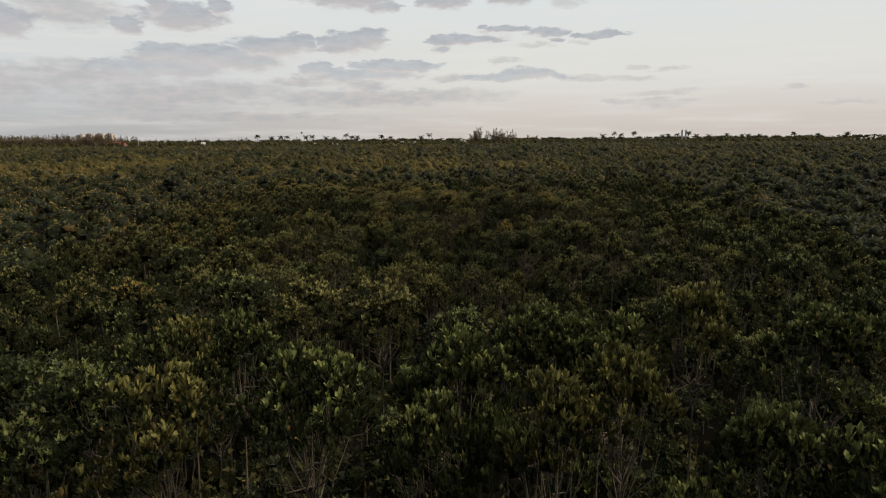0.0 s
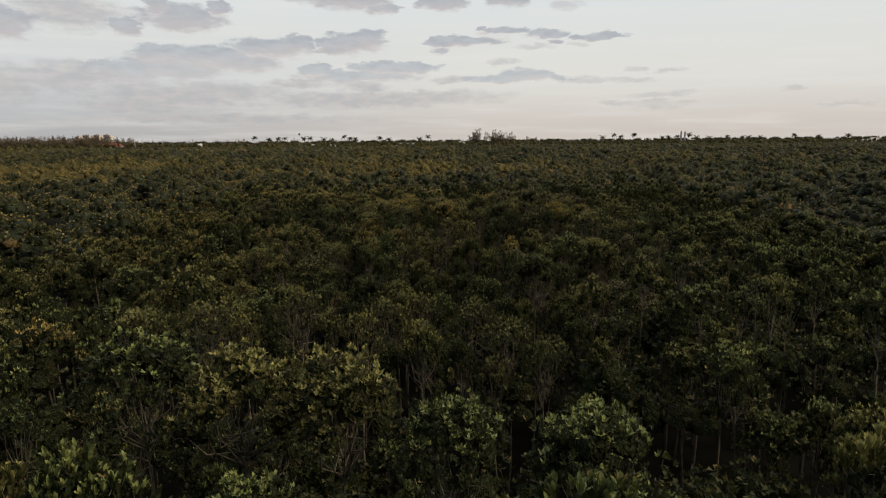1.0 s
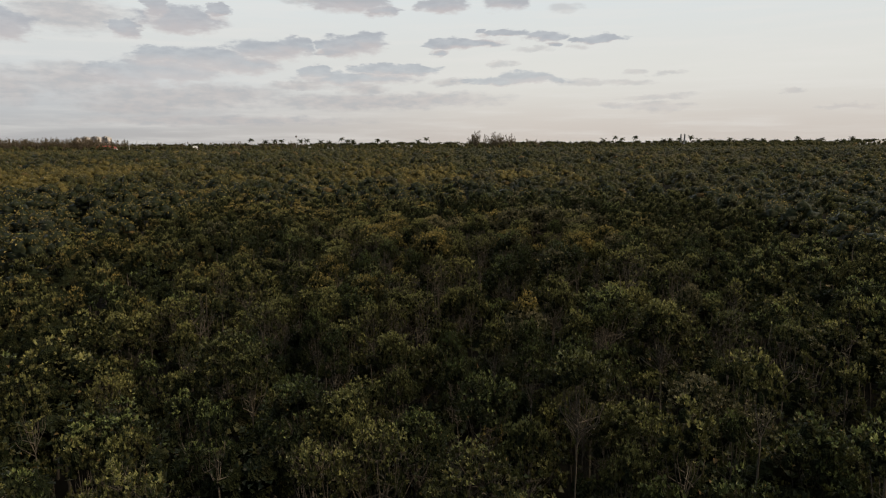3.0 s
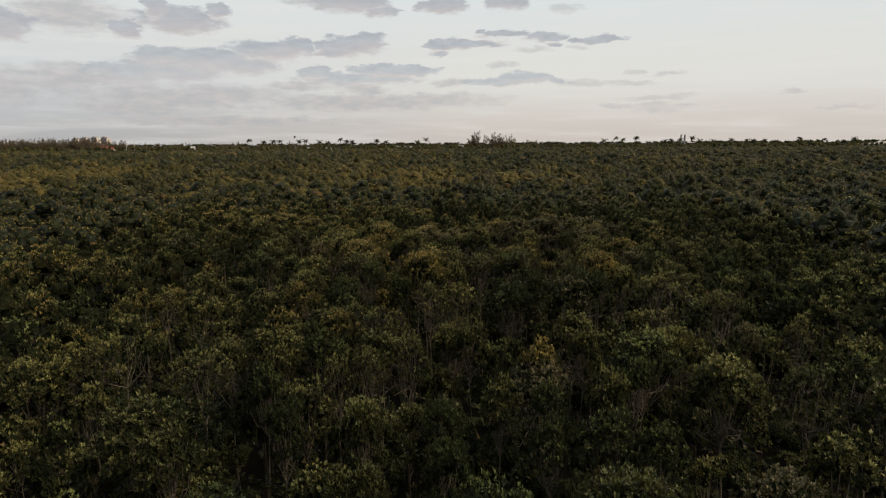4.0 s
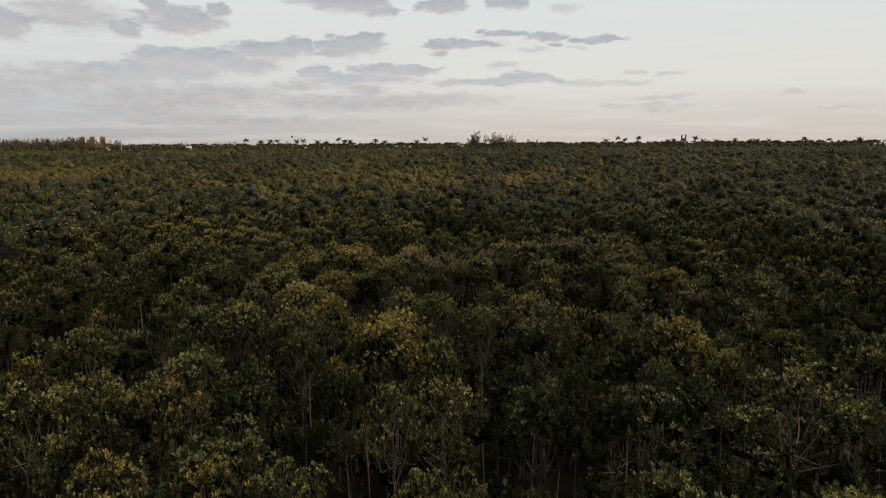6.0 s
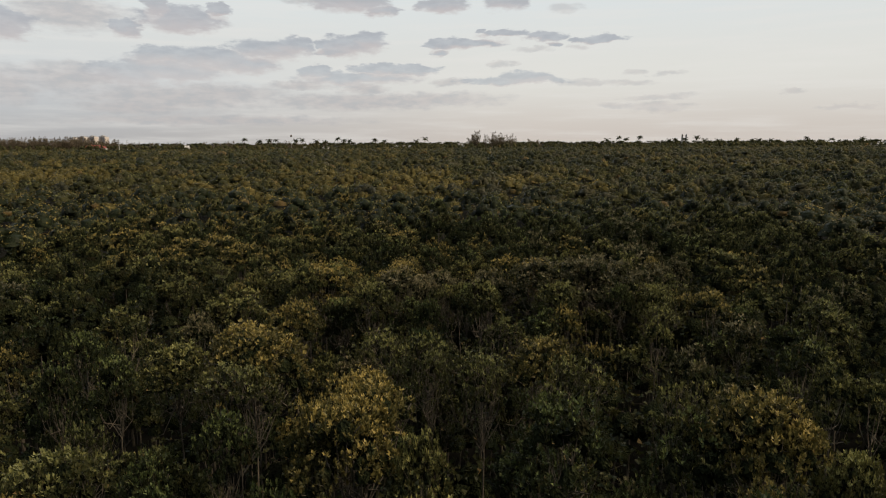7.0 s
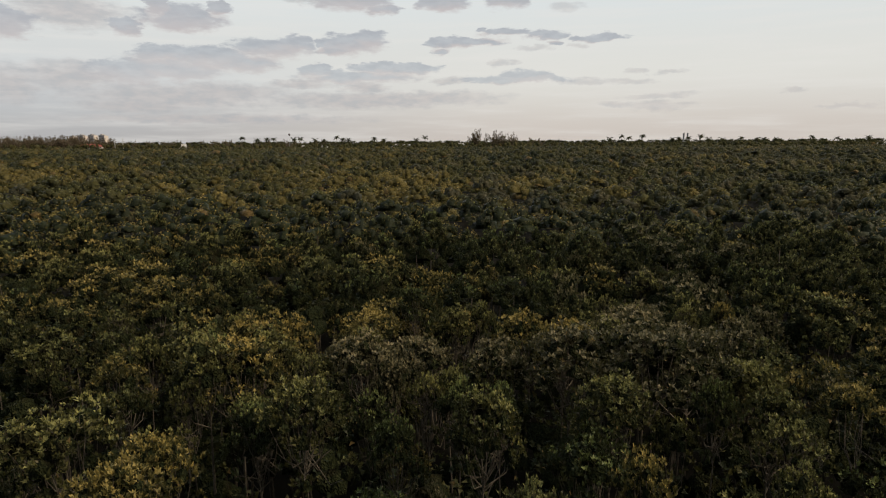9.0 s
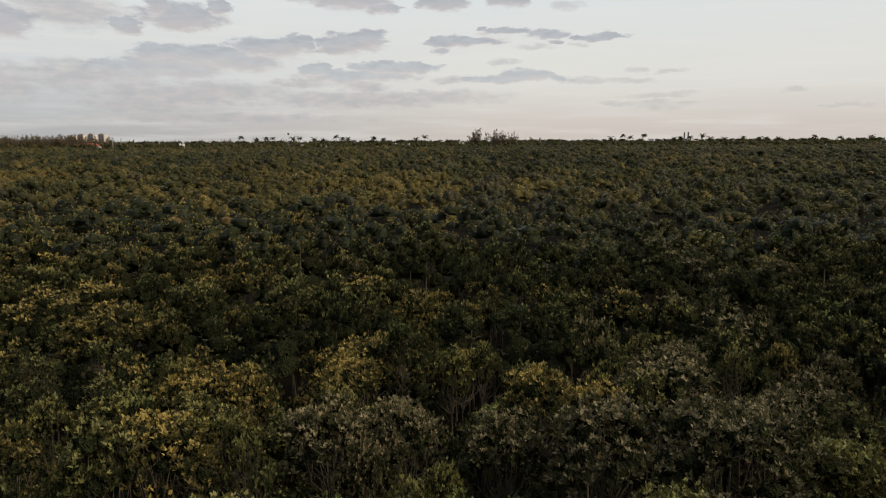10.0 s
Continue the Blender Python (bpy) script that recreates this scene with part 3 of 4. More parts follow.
OTHERS += [(-4.8, 43.4, 6.65, 0.51, "g"), (-9.2, 35.9, 5.45, 0.5, "t"), (-8.5, 36.8, 5.6, 0.85, "g"), (-2.7, 32.2, 6.18, 0.45, "g"), (-1.9, 30.5, 6.12, 0.45, "g"),
           (-0.4, 30.7, 6.03, 0.45, "o"), (-4.1, 34.1, 6.11, 0.45, "o"), (-2.7, 33.5, 6.23, 0.45, "o"), (-1.2, 32.4, 6.28, 0.45, "t"), (-0.6, 32.9, 6.31, 0.45, "t")]
OTHERS += [(2.3, 31.4, 6.19, 0.45, "o"), (3.2, 31, 6.24, 0.45, "g"), (4.5, 31.3, 6.42, 0.51, "o"), (5.2, 31.9, 6.48, 0.45, "g"), (6.9, 31.6, 6.47, 1.01, "o"),
           (7.1, 35, 6.15, 0.49, "o"), (4.6, 34.3, 6.39, 0.45, "o"), (1.1, 30.5, 6.11, 0.46, "g"), (3.1, 29.9, 6.06, 0.45, "g"), (5, 29.7, 5.97, 0.56, "g")]
OTHERS += [(-7.8, 38.9, 6.25, 0.54, "t"), (-21.3, 53.5, 5.5, 1.06, "y"), (0.4, 41.7, 6.96, 0.74, "y"), (7.2, 55.9, 6.23, 1.42, "b"), (12.3, 66.8, 6.42, 1.5, "b"),
           (-6.2, 31.7, 5.97, 0.45, "o"), (10.4, 35.2, 6.32, 0.54, "t"), (8.8, 34.8, 6.34, 0.45, "b"), (-4.3, 21.1, 6.55, 0.47, "t"), (-2.3, 21.6, 6.46, 0.45, "o")]
OTHERS += [(-0.7, 26.1, 5.83, 0.51, "o"), (-0.1, 28.6, 5.83, 0.45, "o"), (-3.8, 29.7, 5.98, 0.65, "o"), (4.2, 25.4, 5.58, 0.56, "o"), (4.9, 26.2, 5.63, 0.53, "t"),
           (8.8, 31.8, 6.2, 0.75, "t"), (11.9, 34.9, 5.9, 0.9, "o"), (-0.5, 34.1, 6.34, 0.78, "o"), (-1.7, 31.5, 6.17, 0.69, "o"), (-8.5, 36.1, 5.54, 0.8, "t")]
OTHERS += [(-6.8, 28.7, 5.69, 0.49, "t"), (-1.2, 19.5, 7.01, 0.45, "t"), (0, 22.2, 5.97, 0.45, "g"), (1, 21.9, 5.6, 0.45, "g"), (8, 25.6, 5.06, 0.56, "g"),
           (4.7, 22.5, 5.37, 0.45, "o"), (3.1, 21.9, 5.45, 0.45, "t")]
ANCHORS = FRONT + SECOND + THIRD + FOURTH + FIFTH + OTHERS
KINDS = {"g": (GREEN, "dark green leafy mangrove tree with a slender grey trunk", LIT_GREEN),
         "o": (OLIVE, "olive green mangrove tree with dense leaf whorls", LIT_OLIVE),
         "y": (YELLOW, "yellowish green mangrove tree with a rounded sunlit crown", LIT_YELLOW),
         "b": (BROWN, "brownish mangrove tree with a broad dusty crown", LIT_BROWN),
         "t": (OLIVE, "thin-leaved mangrove tree showing bare pale twigs", LIT_OLIVE)}


def canopy(x, y):
    """Height of the canopy's tops, without the single trees' unevenness."""
    h = 5.55 + 0.55 * noise.noise(Vector((x * 0.035, y * 0.035, 3.0))) + 0.5 * noise.noise(Vector((x * 0.11, y * 0.11, 7.0)))
    if y < 14:
        # behind the start, unseen: tops raised so these trees shade the foreground
        h += 0.5 * min(1.0, (14 - y) / 2.5) if y > -2 else 2.2
    elif y < 22:
        h -= 0.5
    return h


def kind_at(x, y, rng):
    """Which kind of mangrove grows here: green to the south, yellow and brown patches in the middle, olive beyond."""
    n1 = noise.noise(Vector((x * 0.02, y * 0.02, 1.0))) + 0.6 * noise.noise(Vector((x * 0.09, y * 0.09, 5.0))) + rng.normal(0, 0.22)
    n1 += 0.34 * math.exp(-((y - 78) / 36) ** 2) * min(1.0, max(0.0, (26 - x) / 20)) - (0.3 if y < 36 else 0.0) - 0.08 * min(1.0, max(0.0, (y - 120) / 60))
    if n1 > 0.14:
        return "b" if x > 4 and rng.uniform() < 0.6 else "y"
    if n1 < (-0.5 if y < 110 else -0.72):
        return "g"
    return "b" if rng.uniform() < 0.1 else "o"


def half_view(y):
    return 6 + 0.74 * max(0.0, y - 1)


def grove(x0, x1, y0, y1, step, rng, inside):
    out = []
    for i in range(int((x1 - x0) / step)):
        for j in range(int((y1 - y0) / step)):
            x, y = x0 + (i + rng.uniform(0.05, 0.95)) * step, y0 + (j + rng.uniform(0.05, 0.95)) * step
            if inside(x, y):
                out.append((x, y))
    return out


rng = np.random.default_rng(11)
anchor_xy = np.array([(a[0], a[1]) for a in ANCHORS])
anchor_r = np.array([a[3] for a in ANCHORS])


def free(x, y):
    """Not inside a tree of the lists, nor so near the flight line that it stands in the view."""
    if np.any(np.hypot(anchor_xy[:, 0] - x, anchor_xy[:, 1] - y) < anchor_r * 0.75):
        return False
    if 3 < y < 14 and rng.uniform() < 0.55:
        return False
    return not (12.3 < y < 21.5 and abs(x - 4) < 3.5 and rng.uniform() < 0.6)


near_fill = grove(-20, 24, -4, 76, 1.6, rng, lambda x, y: abs(x - 1) < half_view(y) + 2 and free(x, y))
picked, rest = [], []
for x, y in near_fill:
    top = canopy(x, y) + rng.normal(0, 0.65)
    if -2 < y < 9:
        top = min(top, 4.8)
    top = min(top, 9.6)
    r = rng.uniform(0.5, 0.95)
    k = ("t" if rng.uniform() < 0.12 else kind_at(x, y, rng)) if y > 20 else "gggggo"[rng.integers(6)]
    if k in "yb" and rng.uniform() < 0.6:
        k = "o"
    if k == "o" and abs(x - 1.4) < 14 and rng.uniform() < 0.4:
        k = "g"
    if abs(x - 1.4) < 8 and y > 14:
        top -= 0.25
    (picked if abs(x - 1.4) < (9 if y < 20 else 5.6) and 3 < y < 60 else rest).append((x, y, top, r, k))
near_line = [a for a in ANCHORS if abs(a[0] - 1.4) < 11 and a[1] < 60]
rest += [a for a in ANCHORS if a not in near_line]
order = sorted(picked, key=lambda a: abs(a[0] - 1.4) - (6 if a[1] < 20 else 0))
picked, rest = order[:330 - len(near_line)], rest + order[330 - len(near_line):]


def build_near_trees():
    fine, plain, twiggy = [], [], []
    for s in range(4):
        fine.append(mangrove(20 + s, 20, 24, 7, 0.105, True, inner=0.5, lean=(3, 36)))
        plain.append(mangrove(40 + s, 24, 28, 7, 0.086, "small", inner=0.62))
        twiggy.append(mangrove(60 + s, 20, 30, 7, 0.08, "small", bare=0.5, inner=0.35, high=0.8))
    meshes = {}
    stems = [mesh_of("trunk", stem(80 + s, r=0.036), BARK, True) for s in range(3)]
    for k, (mat, _, lit_leaf) in KINDS.items():
        for tag, shapes in (("fine", fine), ("plain", plain), ("twiggy", twiggy)):
            meshes[k, tag] = [mesh_of("crown", sh[0], mat, False, sh[3], lit_leaf) for sh in shapes]
    # limbs, joined with the near-black cores that paint the crown's inner shade
    woods = {(k, tag): [mesh_of("branchwork", sh[1], BARK, True, sh[2], SHADE_CORE) for sh in shapes]
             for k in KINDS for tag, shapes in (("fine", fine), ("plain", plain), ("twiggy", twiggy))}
    for i, (x, y, top, r, k) in enumerate(near_line + picked):
        tag = "twiggy" if k == "t" else "fine" if y < 12.2 and abs(x - 1) < 4.8 else "plain"
        v = i % 4
        tree = new("mangrove_tree")
        tree.matrix_basis = pose(x, y, 0)
        tagged(tree, KINDS[k][1], "tree", "mangrove trees")
        s = r * 1.0
        deep = 0.85 + 0.35 * s
        turn = pose(0, 0, 0, 0, 0, rng.uniform(0, 360))
        place = Matrix.Translation((0, 0, top)) @ turn @ Matrix.Diagonal((s, s, deep, 1))
        part("trunk", stems[i % 3], tree, at=Matrix.Diagonal((1, 1, top - 1.75 * deep, 1)))
        part("branchwork", woods[k, tag][v], tree, at=place)
        part("crown", meshes[k, tag][v], tree, at=place)


def joined(name, label, shapes, rows, mat, smooth=False):
    if len(rows):
        tagged(new(name, mesh_of(name, scatter(shapes, np.array(rows)), mat, smooth)), label, "trees", kind="stuff")


def build_rest():
    """The other trees round the flight line: finer leaves where the camera passes, coarser farther out."""
    close = [mangrove(100 + s, 12, 24, 6, 0.10, "small", twigs=False, inner=0.66) for s in range(5)]
    wide = [mangrove(110 + s, 10, 21, 5, 0.112, "small", twigs=False, inner=0.8) for s in range(5)]
    stems = [stem(120, r=0.05, sides=4)]
    for crowns, trees in ((close, [a for a in rest if abs(a[0] - 1.4) < 11 and a[1] < 54]), (wide, [a for a in rest if not (abs(a[0] - 1.4) < 11 and a[1] < 54)])):
        leaf_rows, wood_rows, stem_rows = {}, [], []
        for x, y, top, r, k in trees:
            deep, turn, v = 0.85 + 0.35 * r, rng.uniform(0, 6.3), rng.integers(5)
            leaf_rows.setdefault(k, []).append((x, y, top, r, deep, turn, v))
            wood_rows.append((x, y, top, r, deep, turn, v))
            stem_rows.append((x, y, 0, 1, top - 1.75 * deep, turn, 0))
        for k, rows in leaf_rows.items():
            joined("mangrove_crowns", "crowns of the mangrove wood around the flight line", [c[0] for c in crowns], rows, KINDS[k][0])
            # the lit look of the crown tops is in this paler colour
            joined("mangrove_crowns", "paler leaves painting the lit tops of the mangrove wood", [c[3] for c in crowns], rows, KINDS[k][2])
        # near-black lobes: the shade within these crowns is put into colour
        joined("mangrove_branchwork", "dark cores painted as the shade inside the mangrove crowns", [c[2] for c in crowns], wood_rows, SHADE_CORE)
        if crowns is close:
            joined("mangrove_branchwork", "pale grey limbs in the mangrove wood", [c[1] for c in crowns], wood_rows, BARK)
        joined("mangrove_trunks", "slender grey trunks in the mangrove wood", stems, stem_rows, BARK)


def build_understory():
    """Low bushes in the gaps between the crowns, leafy where one sees down into them."""
    for leafy, tufts, size in ((True, 45, 0.16), (False, 14, 0.2)):
        shapes = [tuft_dome(160 + s, tufts, size, 1.0, 1.1, 3, 5, 2, 0.6 if leafy else 0.85) for s in range(6)]
        rows = []
        for x, y in grove(-24, 28, -4, 82, 1.4, rng, lambda x, y: abs(x - 1) < half_view(y) + 2 and (abs(x - 1.4) < 13 and 3 < y < 60) == leafy):
            rows.append((x, y, rng.uniform(0.66, 0.88) * canopy(x, y), rng.uniform(0.8, 1.2), rng.uniform(0.9, 1.4), rng.uniform(0, 6.3), rng.integers(6)))
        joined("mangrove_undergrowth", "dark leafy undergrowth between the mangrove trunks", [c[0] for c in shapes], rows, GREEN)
        # upward-facing whorls in lighter olive over the green: lit tops put into colour
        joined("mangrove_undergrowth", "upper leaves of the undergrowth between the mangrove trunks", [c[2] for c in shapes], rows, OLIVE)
        # near-black cores again, painting the shade low between the trunks
        joined("undergrowth_twigs", "dark cores painted as the shade in the undergrowth", [c[1] for c in shapes], rows, SHADE_CORE)


def build_far_wood():
    bands = [(18, 92, 1.9, 66, 0.15, 1.12, 1.4, 4, 4, 2), (92, 170, 2.35, 42, 0.205, 1.25, 1.5, 4, 4, 2), (170, 330, 3.7, 12, 0.40, 1.9, 1.7, 3, 4, 2),
             (330, 700, 5.6, 4, 0.8, 2.9, 2.2, 1, 6, 2)]
    for b, (y0, y1, step, patches, size, radius, depth, lobes, sides, cuts) in enumerate(bands):
        w = half_view(y1) + 8
        shapes = [tuft_dome(200 + b * 10 + s, patches, size, radius, depth, lobes, sides, cuts) for s in range(8)]
        spots = grove(-w, w, y0, y1, step, rng, lambda x, y: abs(x - 1) < half_view(y) + 6 and not (y < 76 and -20 < x < 24))
        rows = {}
        for x, y in spots:
            k = kind_at(x, y, rng)
            top = min(9.6, canopy(x, y) + rng.normal(0, 0.7))
            rows.setdefault(k, []).append((x, y, top, rng.uniform(0.75, 1.25), rng.uniform(0.85, 1.2), rng.uniform(0, 6.3), rng.integers(8)))
        if b == 2:
            # the same wood goes on unseen beside and behind the flight line
            for x, y in grove(-75, 80, -60, 75, 3.0, rng, lambda x, y: abs(x - 1) >= half_view(y) + (1 if -20 < x < 24 else 5)):
                # extra height beside the start, added to shade the foreground
                top = canopy(x, y) + rng.normal(0, 0.5) + (1.6 if -4 < y < 16 else 0.0)
                rows.setdefault("ggoy"[rng.integers(4)], []).append((x, y, top, rng.uniform(0.75, 1.05), rng.uniform(0.8, 1.1), rng.uniform(0, 6.3), rng.integers(8)))
        for k, r in rows.items():
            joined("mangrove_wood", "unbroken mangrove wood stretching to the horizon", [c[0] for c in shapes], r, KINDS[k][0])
            # nearest band: every lobe dark green, the crowns' inner shade put into colour
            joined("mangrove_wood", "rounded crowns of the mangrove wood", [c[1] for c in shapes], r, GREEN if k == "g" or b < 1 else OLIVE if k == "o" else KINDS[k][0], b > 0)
            # in the two nearer bands the top leaves are painted paler, as lit
            joined("mangrove_wood", "top leaves of the far mangroves, the nearer ones painted paler as if lit", [c[2] for c in shapes], r, KINDS[k][2 if b < 2 else 0])


# ---- the skyline ----
def palm_shapes(seed):
    rng2 = np.random.default_rng(seed)
    fr = []
    for i in range(17):
        a, lift = i * 2.4, rng2.uniform(-0.3, 1.4)
        ln = rng2.uniform(3.4, 4.8)
        d = np.array([math.cos(a), math.sin(a), 0])
        sd = np.array([-math.sin(a), math.cos(a), 0])
        pts = []
        for s in (0.0, 0.3, 0.62, 1.0):
            c = d * ln * s * (0.95 - 0.12 * s) + np.array([0, 0, ln * (lift * s - (0.55 + 0.35 * lift) * s * s)])
            wd = 0.7 * math.sin(math.pi * (0.12 + 0.85 * s))
            pts += [c - sd * wd - [0, 0, wd * 0.5], c, c + sd * wd - [0, 0, wd * 0.5]]
        q = []
        for s in range(3):
            k = s * 3
            q += [(k, k + 1, k + 4, k + 3), (k + 1, k + 2, k + 5, k + 4)]
        fr.append((np.array(pts), np.array(q)))
    return fr, tube([[0, 0, 0], [0.15, 0, 0.4], [0.1, 0, 0.75], [0, 0, 1.0]], [0.24, 0.18, 0.15, 0.14], 6)


PALMS = [(-184, 15.5), (-172, 14), (-161, 14.4), (-153.6, 14.4), (-137.7, 14.8), (-132, 15), (-117, 14), (-109, 13), (-99, 16), (-93, 14), (-86.5, 14),
         (-64, 14.4), (-56, 13.2), (-26, 13.5), (-18, 15.6), (149, 13.7), (161, 15.6), (165, 14), (177, 15.6), (207, 12.8), (212, 13.1), (217.6, 13.6),
         (230, 15.6), (240, 13), (250, 12.6), (264.5, 13.2), (282, 12.6), (290, 12.6), (297, 12.5), (328, 14), (356, 12.8), (384, 13.8)]


def build_palms():
    kinds = []
    for s in range(3):
        fr, tr = palm_shapes(300 + s)
        kinds.append(([mesh_of("frond", f, FROND) for f in fr], mesh_of("trunk", tr, DARKBARK, True)))
    for i, (x, top) in enumerate(PALMS):
        fr, tr = kinds[i % 3]
        p = new("palm_tree")
        p.matrix_basis = pose(x, 620 + 6 * math.sin(i * 1.7), 0, 0, 0, i * 77)
        tagged(p, "tall palm with drooping dark fronds above the wood", "palm tree", "palms on the skyline")
        h = top - 1.7
        part("trunk", tr, p, at=Matrix.Diagonal((1, 1, h, 1)))
        for f in fr:
            part("frond", f, p, at=pose(0, 0, h))


def casuarina_shape(seed, plumes=8, sprays=26):
    """Feathery crown of unit height: several leaders that fan upwards, each with thin rising sprays and an open top."""
    rng2 = np.random.default_rng(seed)
    cent, ax, limbs = [], [], [tube([[0, 0, 0], [0.01, 0, 0.3], [0, 0, 0.55]], [0.016, 0.011, 0.006], 5)]
    for i in range(plumes):
        a = i * 2.4 + rng2.uniform(-0.4, 0.4)
        out = np.array([math.cos(a), math.sin(a), 0])
        foot = np.array([0, 0, rng2.uniform(0.12, 0.4)])
        top = out * rng2.uniform(0.04, 0.26) + np.array([0, 0, 1.0 if i == 0 else rng2.uniform(0.6, 0.97)])
        mid = (foot + top) / 2 + out * 0.05
        limbs.append(tube([foot, mid, top], [0.008, 0.005, 0.002], 3))
        t = rng2.uniform(0.1, 1.0, sprays)[:, None]
        c = foot * (1 - t) ** 2 + mid * 2 * t * (1 - t) + top * t * t
        cent.append(c + rng2.normal(0, 0.035, (sprays, 3)) * (1.3 - t))
        ax.append(unit(unit(top - foot) + rng2.normal(0, 0.35, (sprays, 3))))
    leaf = rosettes(np.concatenate(cent) * [1, 1, 0.93], np.concatenate(ax), 2, 0.12, 0.17, (4, 34), rng2, "small")
    return leaf, merge(limbs)


def build_casuarinas():
    kinds = []
    for s in range(5):
        leaf, wood = casuarina_shape(400 + s)
        kinds.append((mesh_of("crown", leaf, NEEDLE), mesh_of("trunk", wood, DARKBARK)))
    spots = [(26.6, 620, 21.5, 1.15), (24.5, 621, 18, 1.1), (29.0, 620, 19, 1.0), (37.4, 622, 18.3, 0.6), (46, 620, 19.4, 1.5), (49, 621, 20.2, 1.3), (43, 622, 17.5, 1.4),
             (53, 622, 17, 1.3), (60.5, 620, 18.6, 1.1), (57, 621, 16, 1.2), (63.5, 620, 16.2, 1.2), (77, 620, 13.4, 1.6), (86, 620, 12.8, 1.8)]
    spots = [(x, y, h, w * 1.6) for x, y, h, w in spots]
    r2 = np.random.default_rng(5)
    for i in range(250):
        x = -490 + i * 0.72 + r2.normal(0, 1.2)
        far = r2.uniform(-8, 22)
        spots.append((x, 622 + far, r2.uniform(13.0, 18.3) - (2.0 if x > -335 else 0), r2.uniform(1.3, 2.1)))
    for i in range(46):
        x = -318 + i * 4.6 + r2.normal(0, 2.0)
        spots.append((x, 640 + r2.uniform(-5, 20), r2.uniform(9.5, 13.5), r2.uniform(1.6, 2.4)))
    for i, (x, y, top, wide) in enumerate(spots):
        leaf, wood = kinds[i % 5]
        t = new("casuarina_tree")
        t.matrix_basis = pose(x, y, 0, 0, 0, i * 50)
        tagged(t, "feathery grey-brown casuarina tree on the skyline", "tree", "casuarinas on the skyline")
        m = Matrix.Diagonal((top * 0.5 * wide, top * 0.5 * wide, top, 1))
        part("trunk", wood, t, at=m)
        part("crown", leaf, t, at=m)


def box(bm, x, y, z, sx, sy, sz):
    """A box resting on z, centred on x and y, with softened edges."""
    g = bmesh.ops.create_cube(bm, size=1, matrix=Matrix.Translation((x, y, z + sz / 2)) @ Matrix.Diagonal((sx, sy, sz, 1)))
    return g["verts"]


def bm_part(name, bm, mat, parent, label=""):
    me = bpy.data.meshes.new(name)
    bm.to_mesh(me)
    bm.free()
    me.materials.append(mat)
    return part(name, me, parent, label)


def house(x, y, w, d, wall_h, roof_h, roof_mat, label, turn=0.0, base=0.0, hip=0.0):
    h = new("house")
    h.matrix_basis = pose(x, y, 0, 0, 0, turn)
    tagged(h, label, "house", "houses on the skyline")
    bm = bmesh.new()
    wall_h -= 1.3
    box(bm, 0, 0, 0, w, d, wall_h)
    bm_part("wall", bm, PLASTER, h)
    bm = bmesh.new()
    e = 0.5
    v = [bm.verts.new(p) for p in ((-w / 2 - e, -d / 2 - e, wall_h), (w / 2 + e, -d / 2 - e, wall_h), (w / 2 + e, d / 2 + e, wall_h), (-w / 2 - e, d / 2 + e, wall_h),
                                   (-w / 2 - e + hip, 0, wall_h + roof_h), (w / 2 + e - hip, 0, wall_h + roof_h))]
    for f in ((0, 1, 5, 4), (2, 3, 4, 5), (1, 2, 5), (3, 0, 4), (3, 2, 1, 0)):
        bm.faces.new([v[i] for i in f])
    bm_part("roof", bm, roof_mat, h)
    k = max(2, int(w / 3.5))
    for i in range(k):
        bm = bmesh.new()
        box(bm, -w / 2 + w * (i + 0.5) / k, -d / 2 - 0.03, wall_h - 2.2, 1.3, 0.1, 1.3)
        bm_part("window", bm, GLASS, h)


def build_houses():
    house(-236, 614, 6, 7, 8.4, 1.8, PLASTER, "small white gabled house among dark trees", 25)
    house(-44, 618, 9, 8, 8.5, 1.0, ROOFGREY, "low white house behind the mangroves", 4, hip=2)
    house(-34, 619, 8, 8, 8.5, 0.8, ROOFGREY, "low white house behind the mangroves", -3, hip=2)
    house(14.5, 618, 7, 7, 8.9, 1.0, ROOFGREY, "low white house beside tall casuarinas", 0, hip=2)
    house(-311, 600, 17, 9, 8.6, 2.4, ROOFRED, "house with a faded red roof below casuarinas", 8, hip=3)
    house(396, 619, 11, 8, 8.2, 1.2, ROOFGREY, "white house beside a palm on the skyline", 12, hip=2)
    house(409, 624, 12, 9, 8.0, 3.2, ROOFGREY, "house with a tall grey hipped roof", 0, hip=4)
    house(-128, 612, 5, 5, 8.2, 0.6, ROOFGREY, "small white house among palms", 0, hip=1)
    house(-108, 612, 5, 5, 8.0, 0.6, ROOFGREY, "small white house among palms", 0, hip=1)
    house(338, 612, 4, 4, 8.3, 0.7, ROOFGREY, "small white house on the skyline", 0, hip=1)


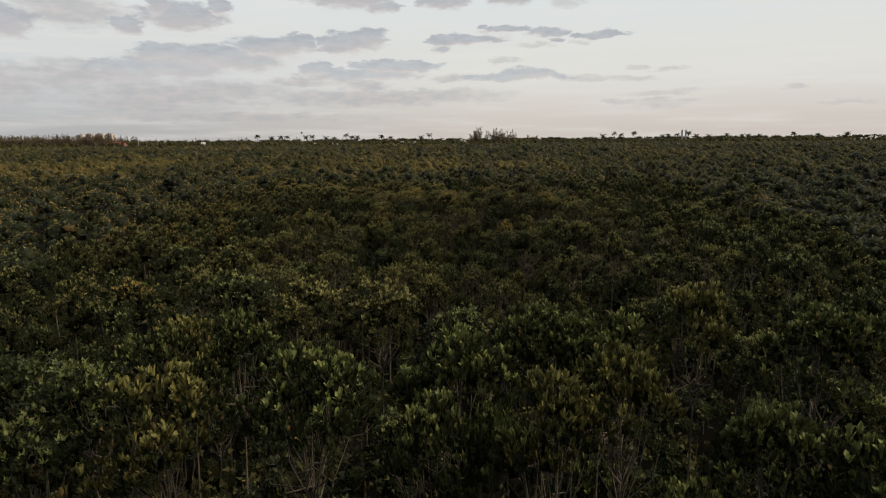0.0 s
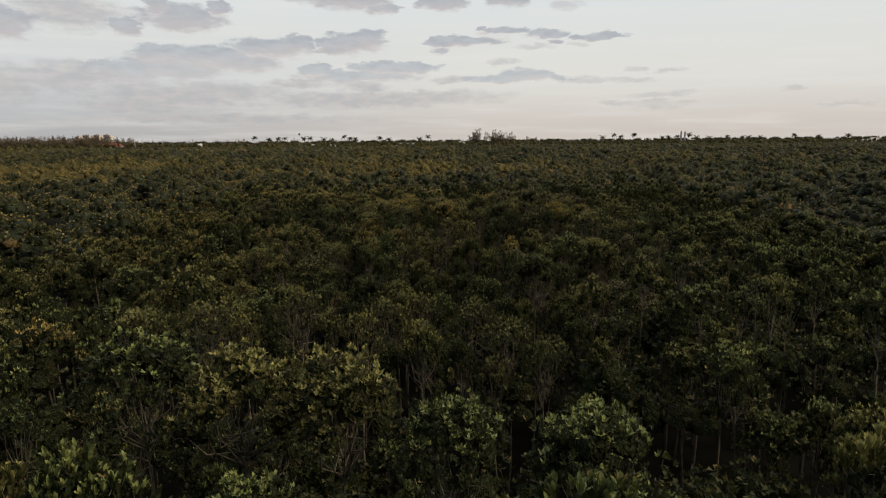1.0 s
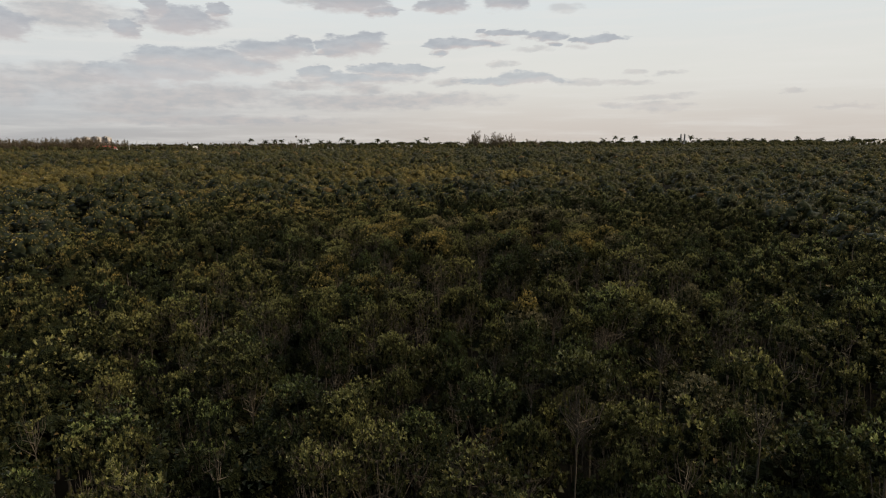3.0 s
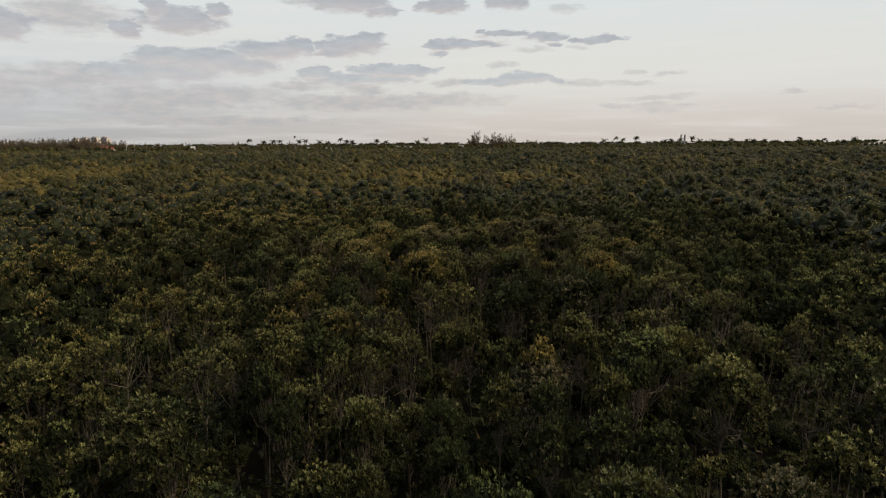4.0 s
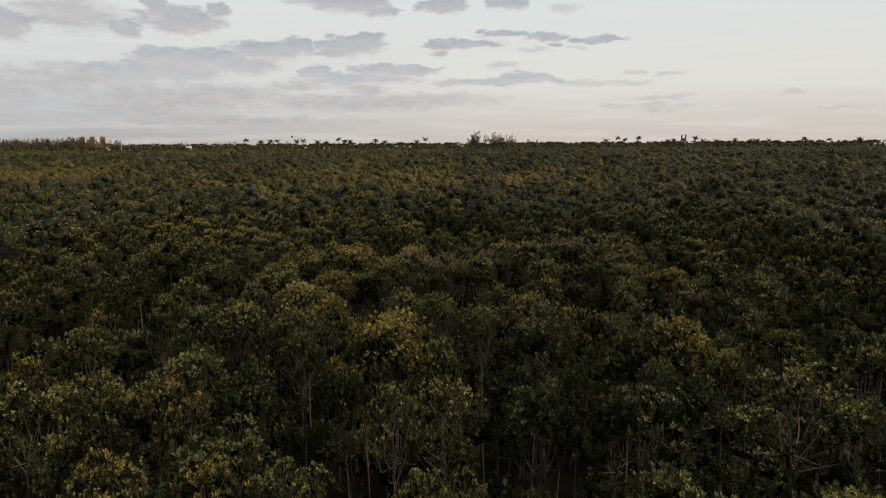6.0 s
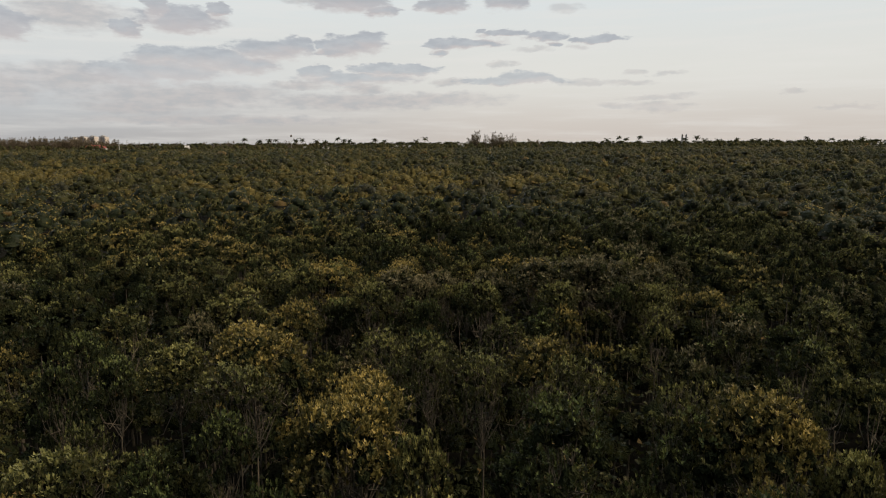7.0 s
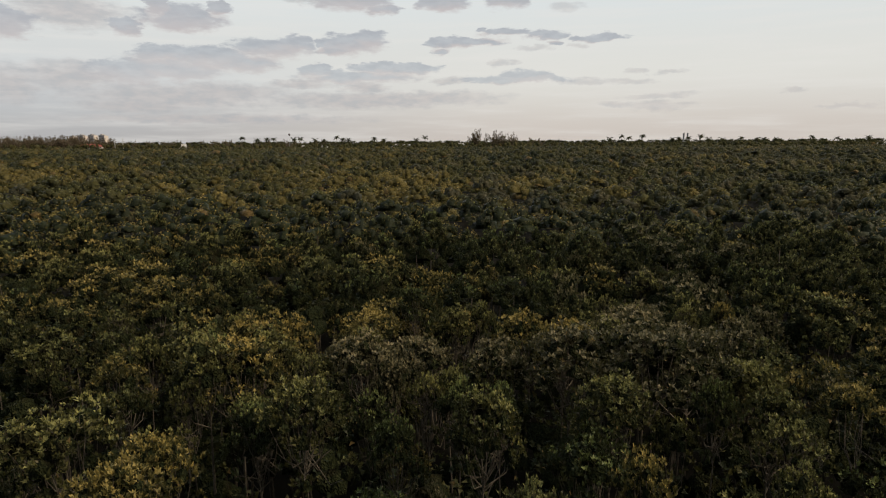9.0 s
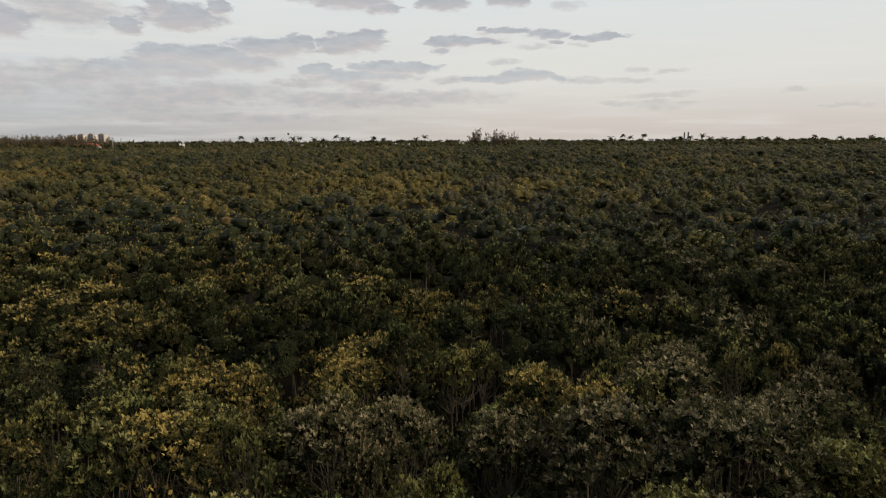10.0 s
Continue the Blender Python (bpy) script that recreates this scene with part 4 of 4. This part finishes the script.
def apartment(x, y, w, d, h, wall=PINKWALL, label="pale pink apartment block far behind the trees"):
    a = new("apartment_building")
    a.matrix_basis = pose(x, y, 0, 0, 0, -20)
    tagged(a, label, "building", "apartment blocks")
    bm = bmesh.new()
    box(bm, 0, 0, 0, w, d, h)
    bm_part("wall", bm, wall, a)
    bm = bmesh.new()
    box(bm, 0, 0, h, w * 0.5, d * 0.5, 3)
    bm_part("roof", bm, ROOFGREY, a)
    me = None
    for i in range(int(w / 5)):
        for f in range(int(h / 3.4) - 4):
            if me is None:
                bm = bmesh.new()
                box(bm, 0, 0, 0, 2.6, 0.3, 1.8)
                ob = bm_part("window", bm, GLASS, a)
                me = ob.data
            else:
                ob = part("window", me, a)
            ob.matrix_basis = pose(-w / 2 + 2.5 + i * 5, -d / 2 - 0.1, h - 3 - f * 3.4)


def pole(x, y, h, r, ball, label):
    p = new("pole")
    p.matrix_basis = pose(x, y, 0)
    tagged(p, label, "pole", "poles")
    part("shaft", mesh_of("shaft", tube([[0, 0, 0], [0, 0, h * 0.5], [0, 0, h]], [r, r * 0.9, r * 0.7], 8), METAL, True), p)
    if ball:
        bm = bmesh.new()
        bmesh.ops.create_icosphere(bm, subdivisions=2, radius=0.9, matrix=Matrix.Translation((0, 0, h)) @ Matrix.Diagonal((1, 1, 1.2, 1)))
        bm_part("head", bm, DARKBARK, p)
    else:
        bm = bmesh.new()
        box(bm, 0.6, 0, h - 0.2, 1.6, 0.3, 0.2)
        bm_part("lamp_arm", bm, METAL, p)


def build_skyline():
    build_palms()
    build_casuarinas()
    build_houses()
    for i, (dx, h) in enumerate(((-56, 33), (-37, 37), (-19, 35), (0, 38), (18, 36), (37, 38), (55, 35))):
        apartment(-1264 + dx, 2300 + (i % 2) * 20, 17, 18, h)
    for x in (868, 882):
        apartment(x, 2400, 5.5, 6, 33, PLASTER, "slender pale grey tower far behind the wood")
    pole(-289.8, 600, 13.6, 0.28, False, "white street pole above dark bushes")
    pole(-282.7, 600, 13.8, 0.28, False, "white street pole above dark bushes")
    pole(-141, 620, 17.0, 0.12, True, "thin pole with a round dark head")
    r3 = np.random.default_rng(9)
    shapes = [tuft_dome(500 + s, 12, 2.2, 5.0, 4.5, 1) for s in range(6)]
    rows = []
    for i in range(900):
        y = 660 + 1500 * r3.uniform() ** 1.6
        x = r3.uniform(-0.8, 0.8) * y
        rows.append((x, y, r3.uniform(5.0, 7.5), r3.uniform(0.8, 1.3), r3.uniform(0.8, 1.2), r3.uniform(0, 6.3), r3.integers(6)))
    for i in range(420):
        x = -480 + i * 2.3 + r3.normal(0, 1.5)
        rows.append((x, 602 + r3.uniform(-12, 8), r3.uniform(7.4, 10.2), r3.uniform(0.35, 0.6), r3.uniform(0.6, 0.9), r3.uniform(0, 6.3), r3.integers(6)))
    joined("far_wood", "low woods in the hazy distance", [c[0] for c in shapes], rows, FARWOOD)
    joined("far_twigs", "leaf-coloured cores of the low woods in the hazy distance", [c[1] for c in shapes], rows, FARWOOD)
    rows = []
    for i in range(500):
        y = r3.uniform(2400, 3100)
        x = r3.uniform(-0.82, 0.82) * y
        rows.append((x, y, r3.uniform(8, 13), r3.uniform(1.6, 3.2), r3.uniform(1.4, 2.0), r3.uniform(0, 6.3), r3.integers(6)))
    joined("far_wood", "hazy line of trees at the horizon", [c[0] for c in shapes], rows, FARWOOD)
    # cores in the near-black colour, as shade among the horizon trees
    joined("far_twigs", "dark cores painted as shade in the hazy line of trees at the horizon", [c[1] for c in shapes], rows, SHADE_CORE)


build_near_trees()
build_rest()
build_understory()
build_far_wood()
build_skyline()
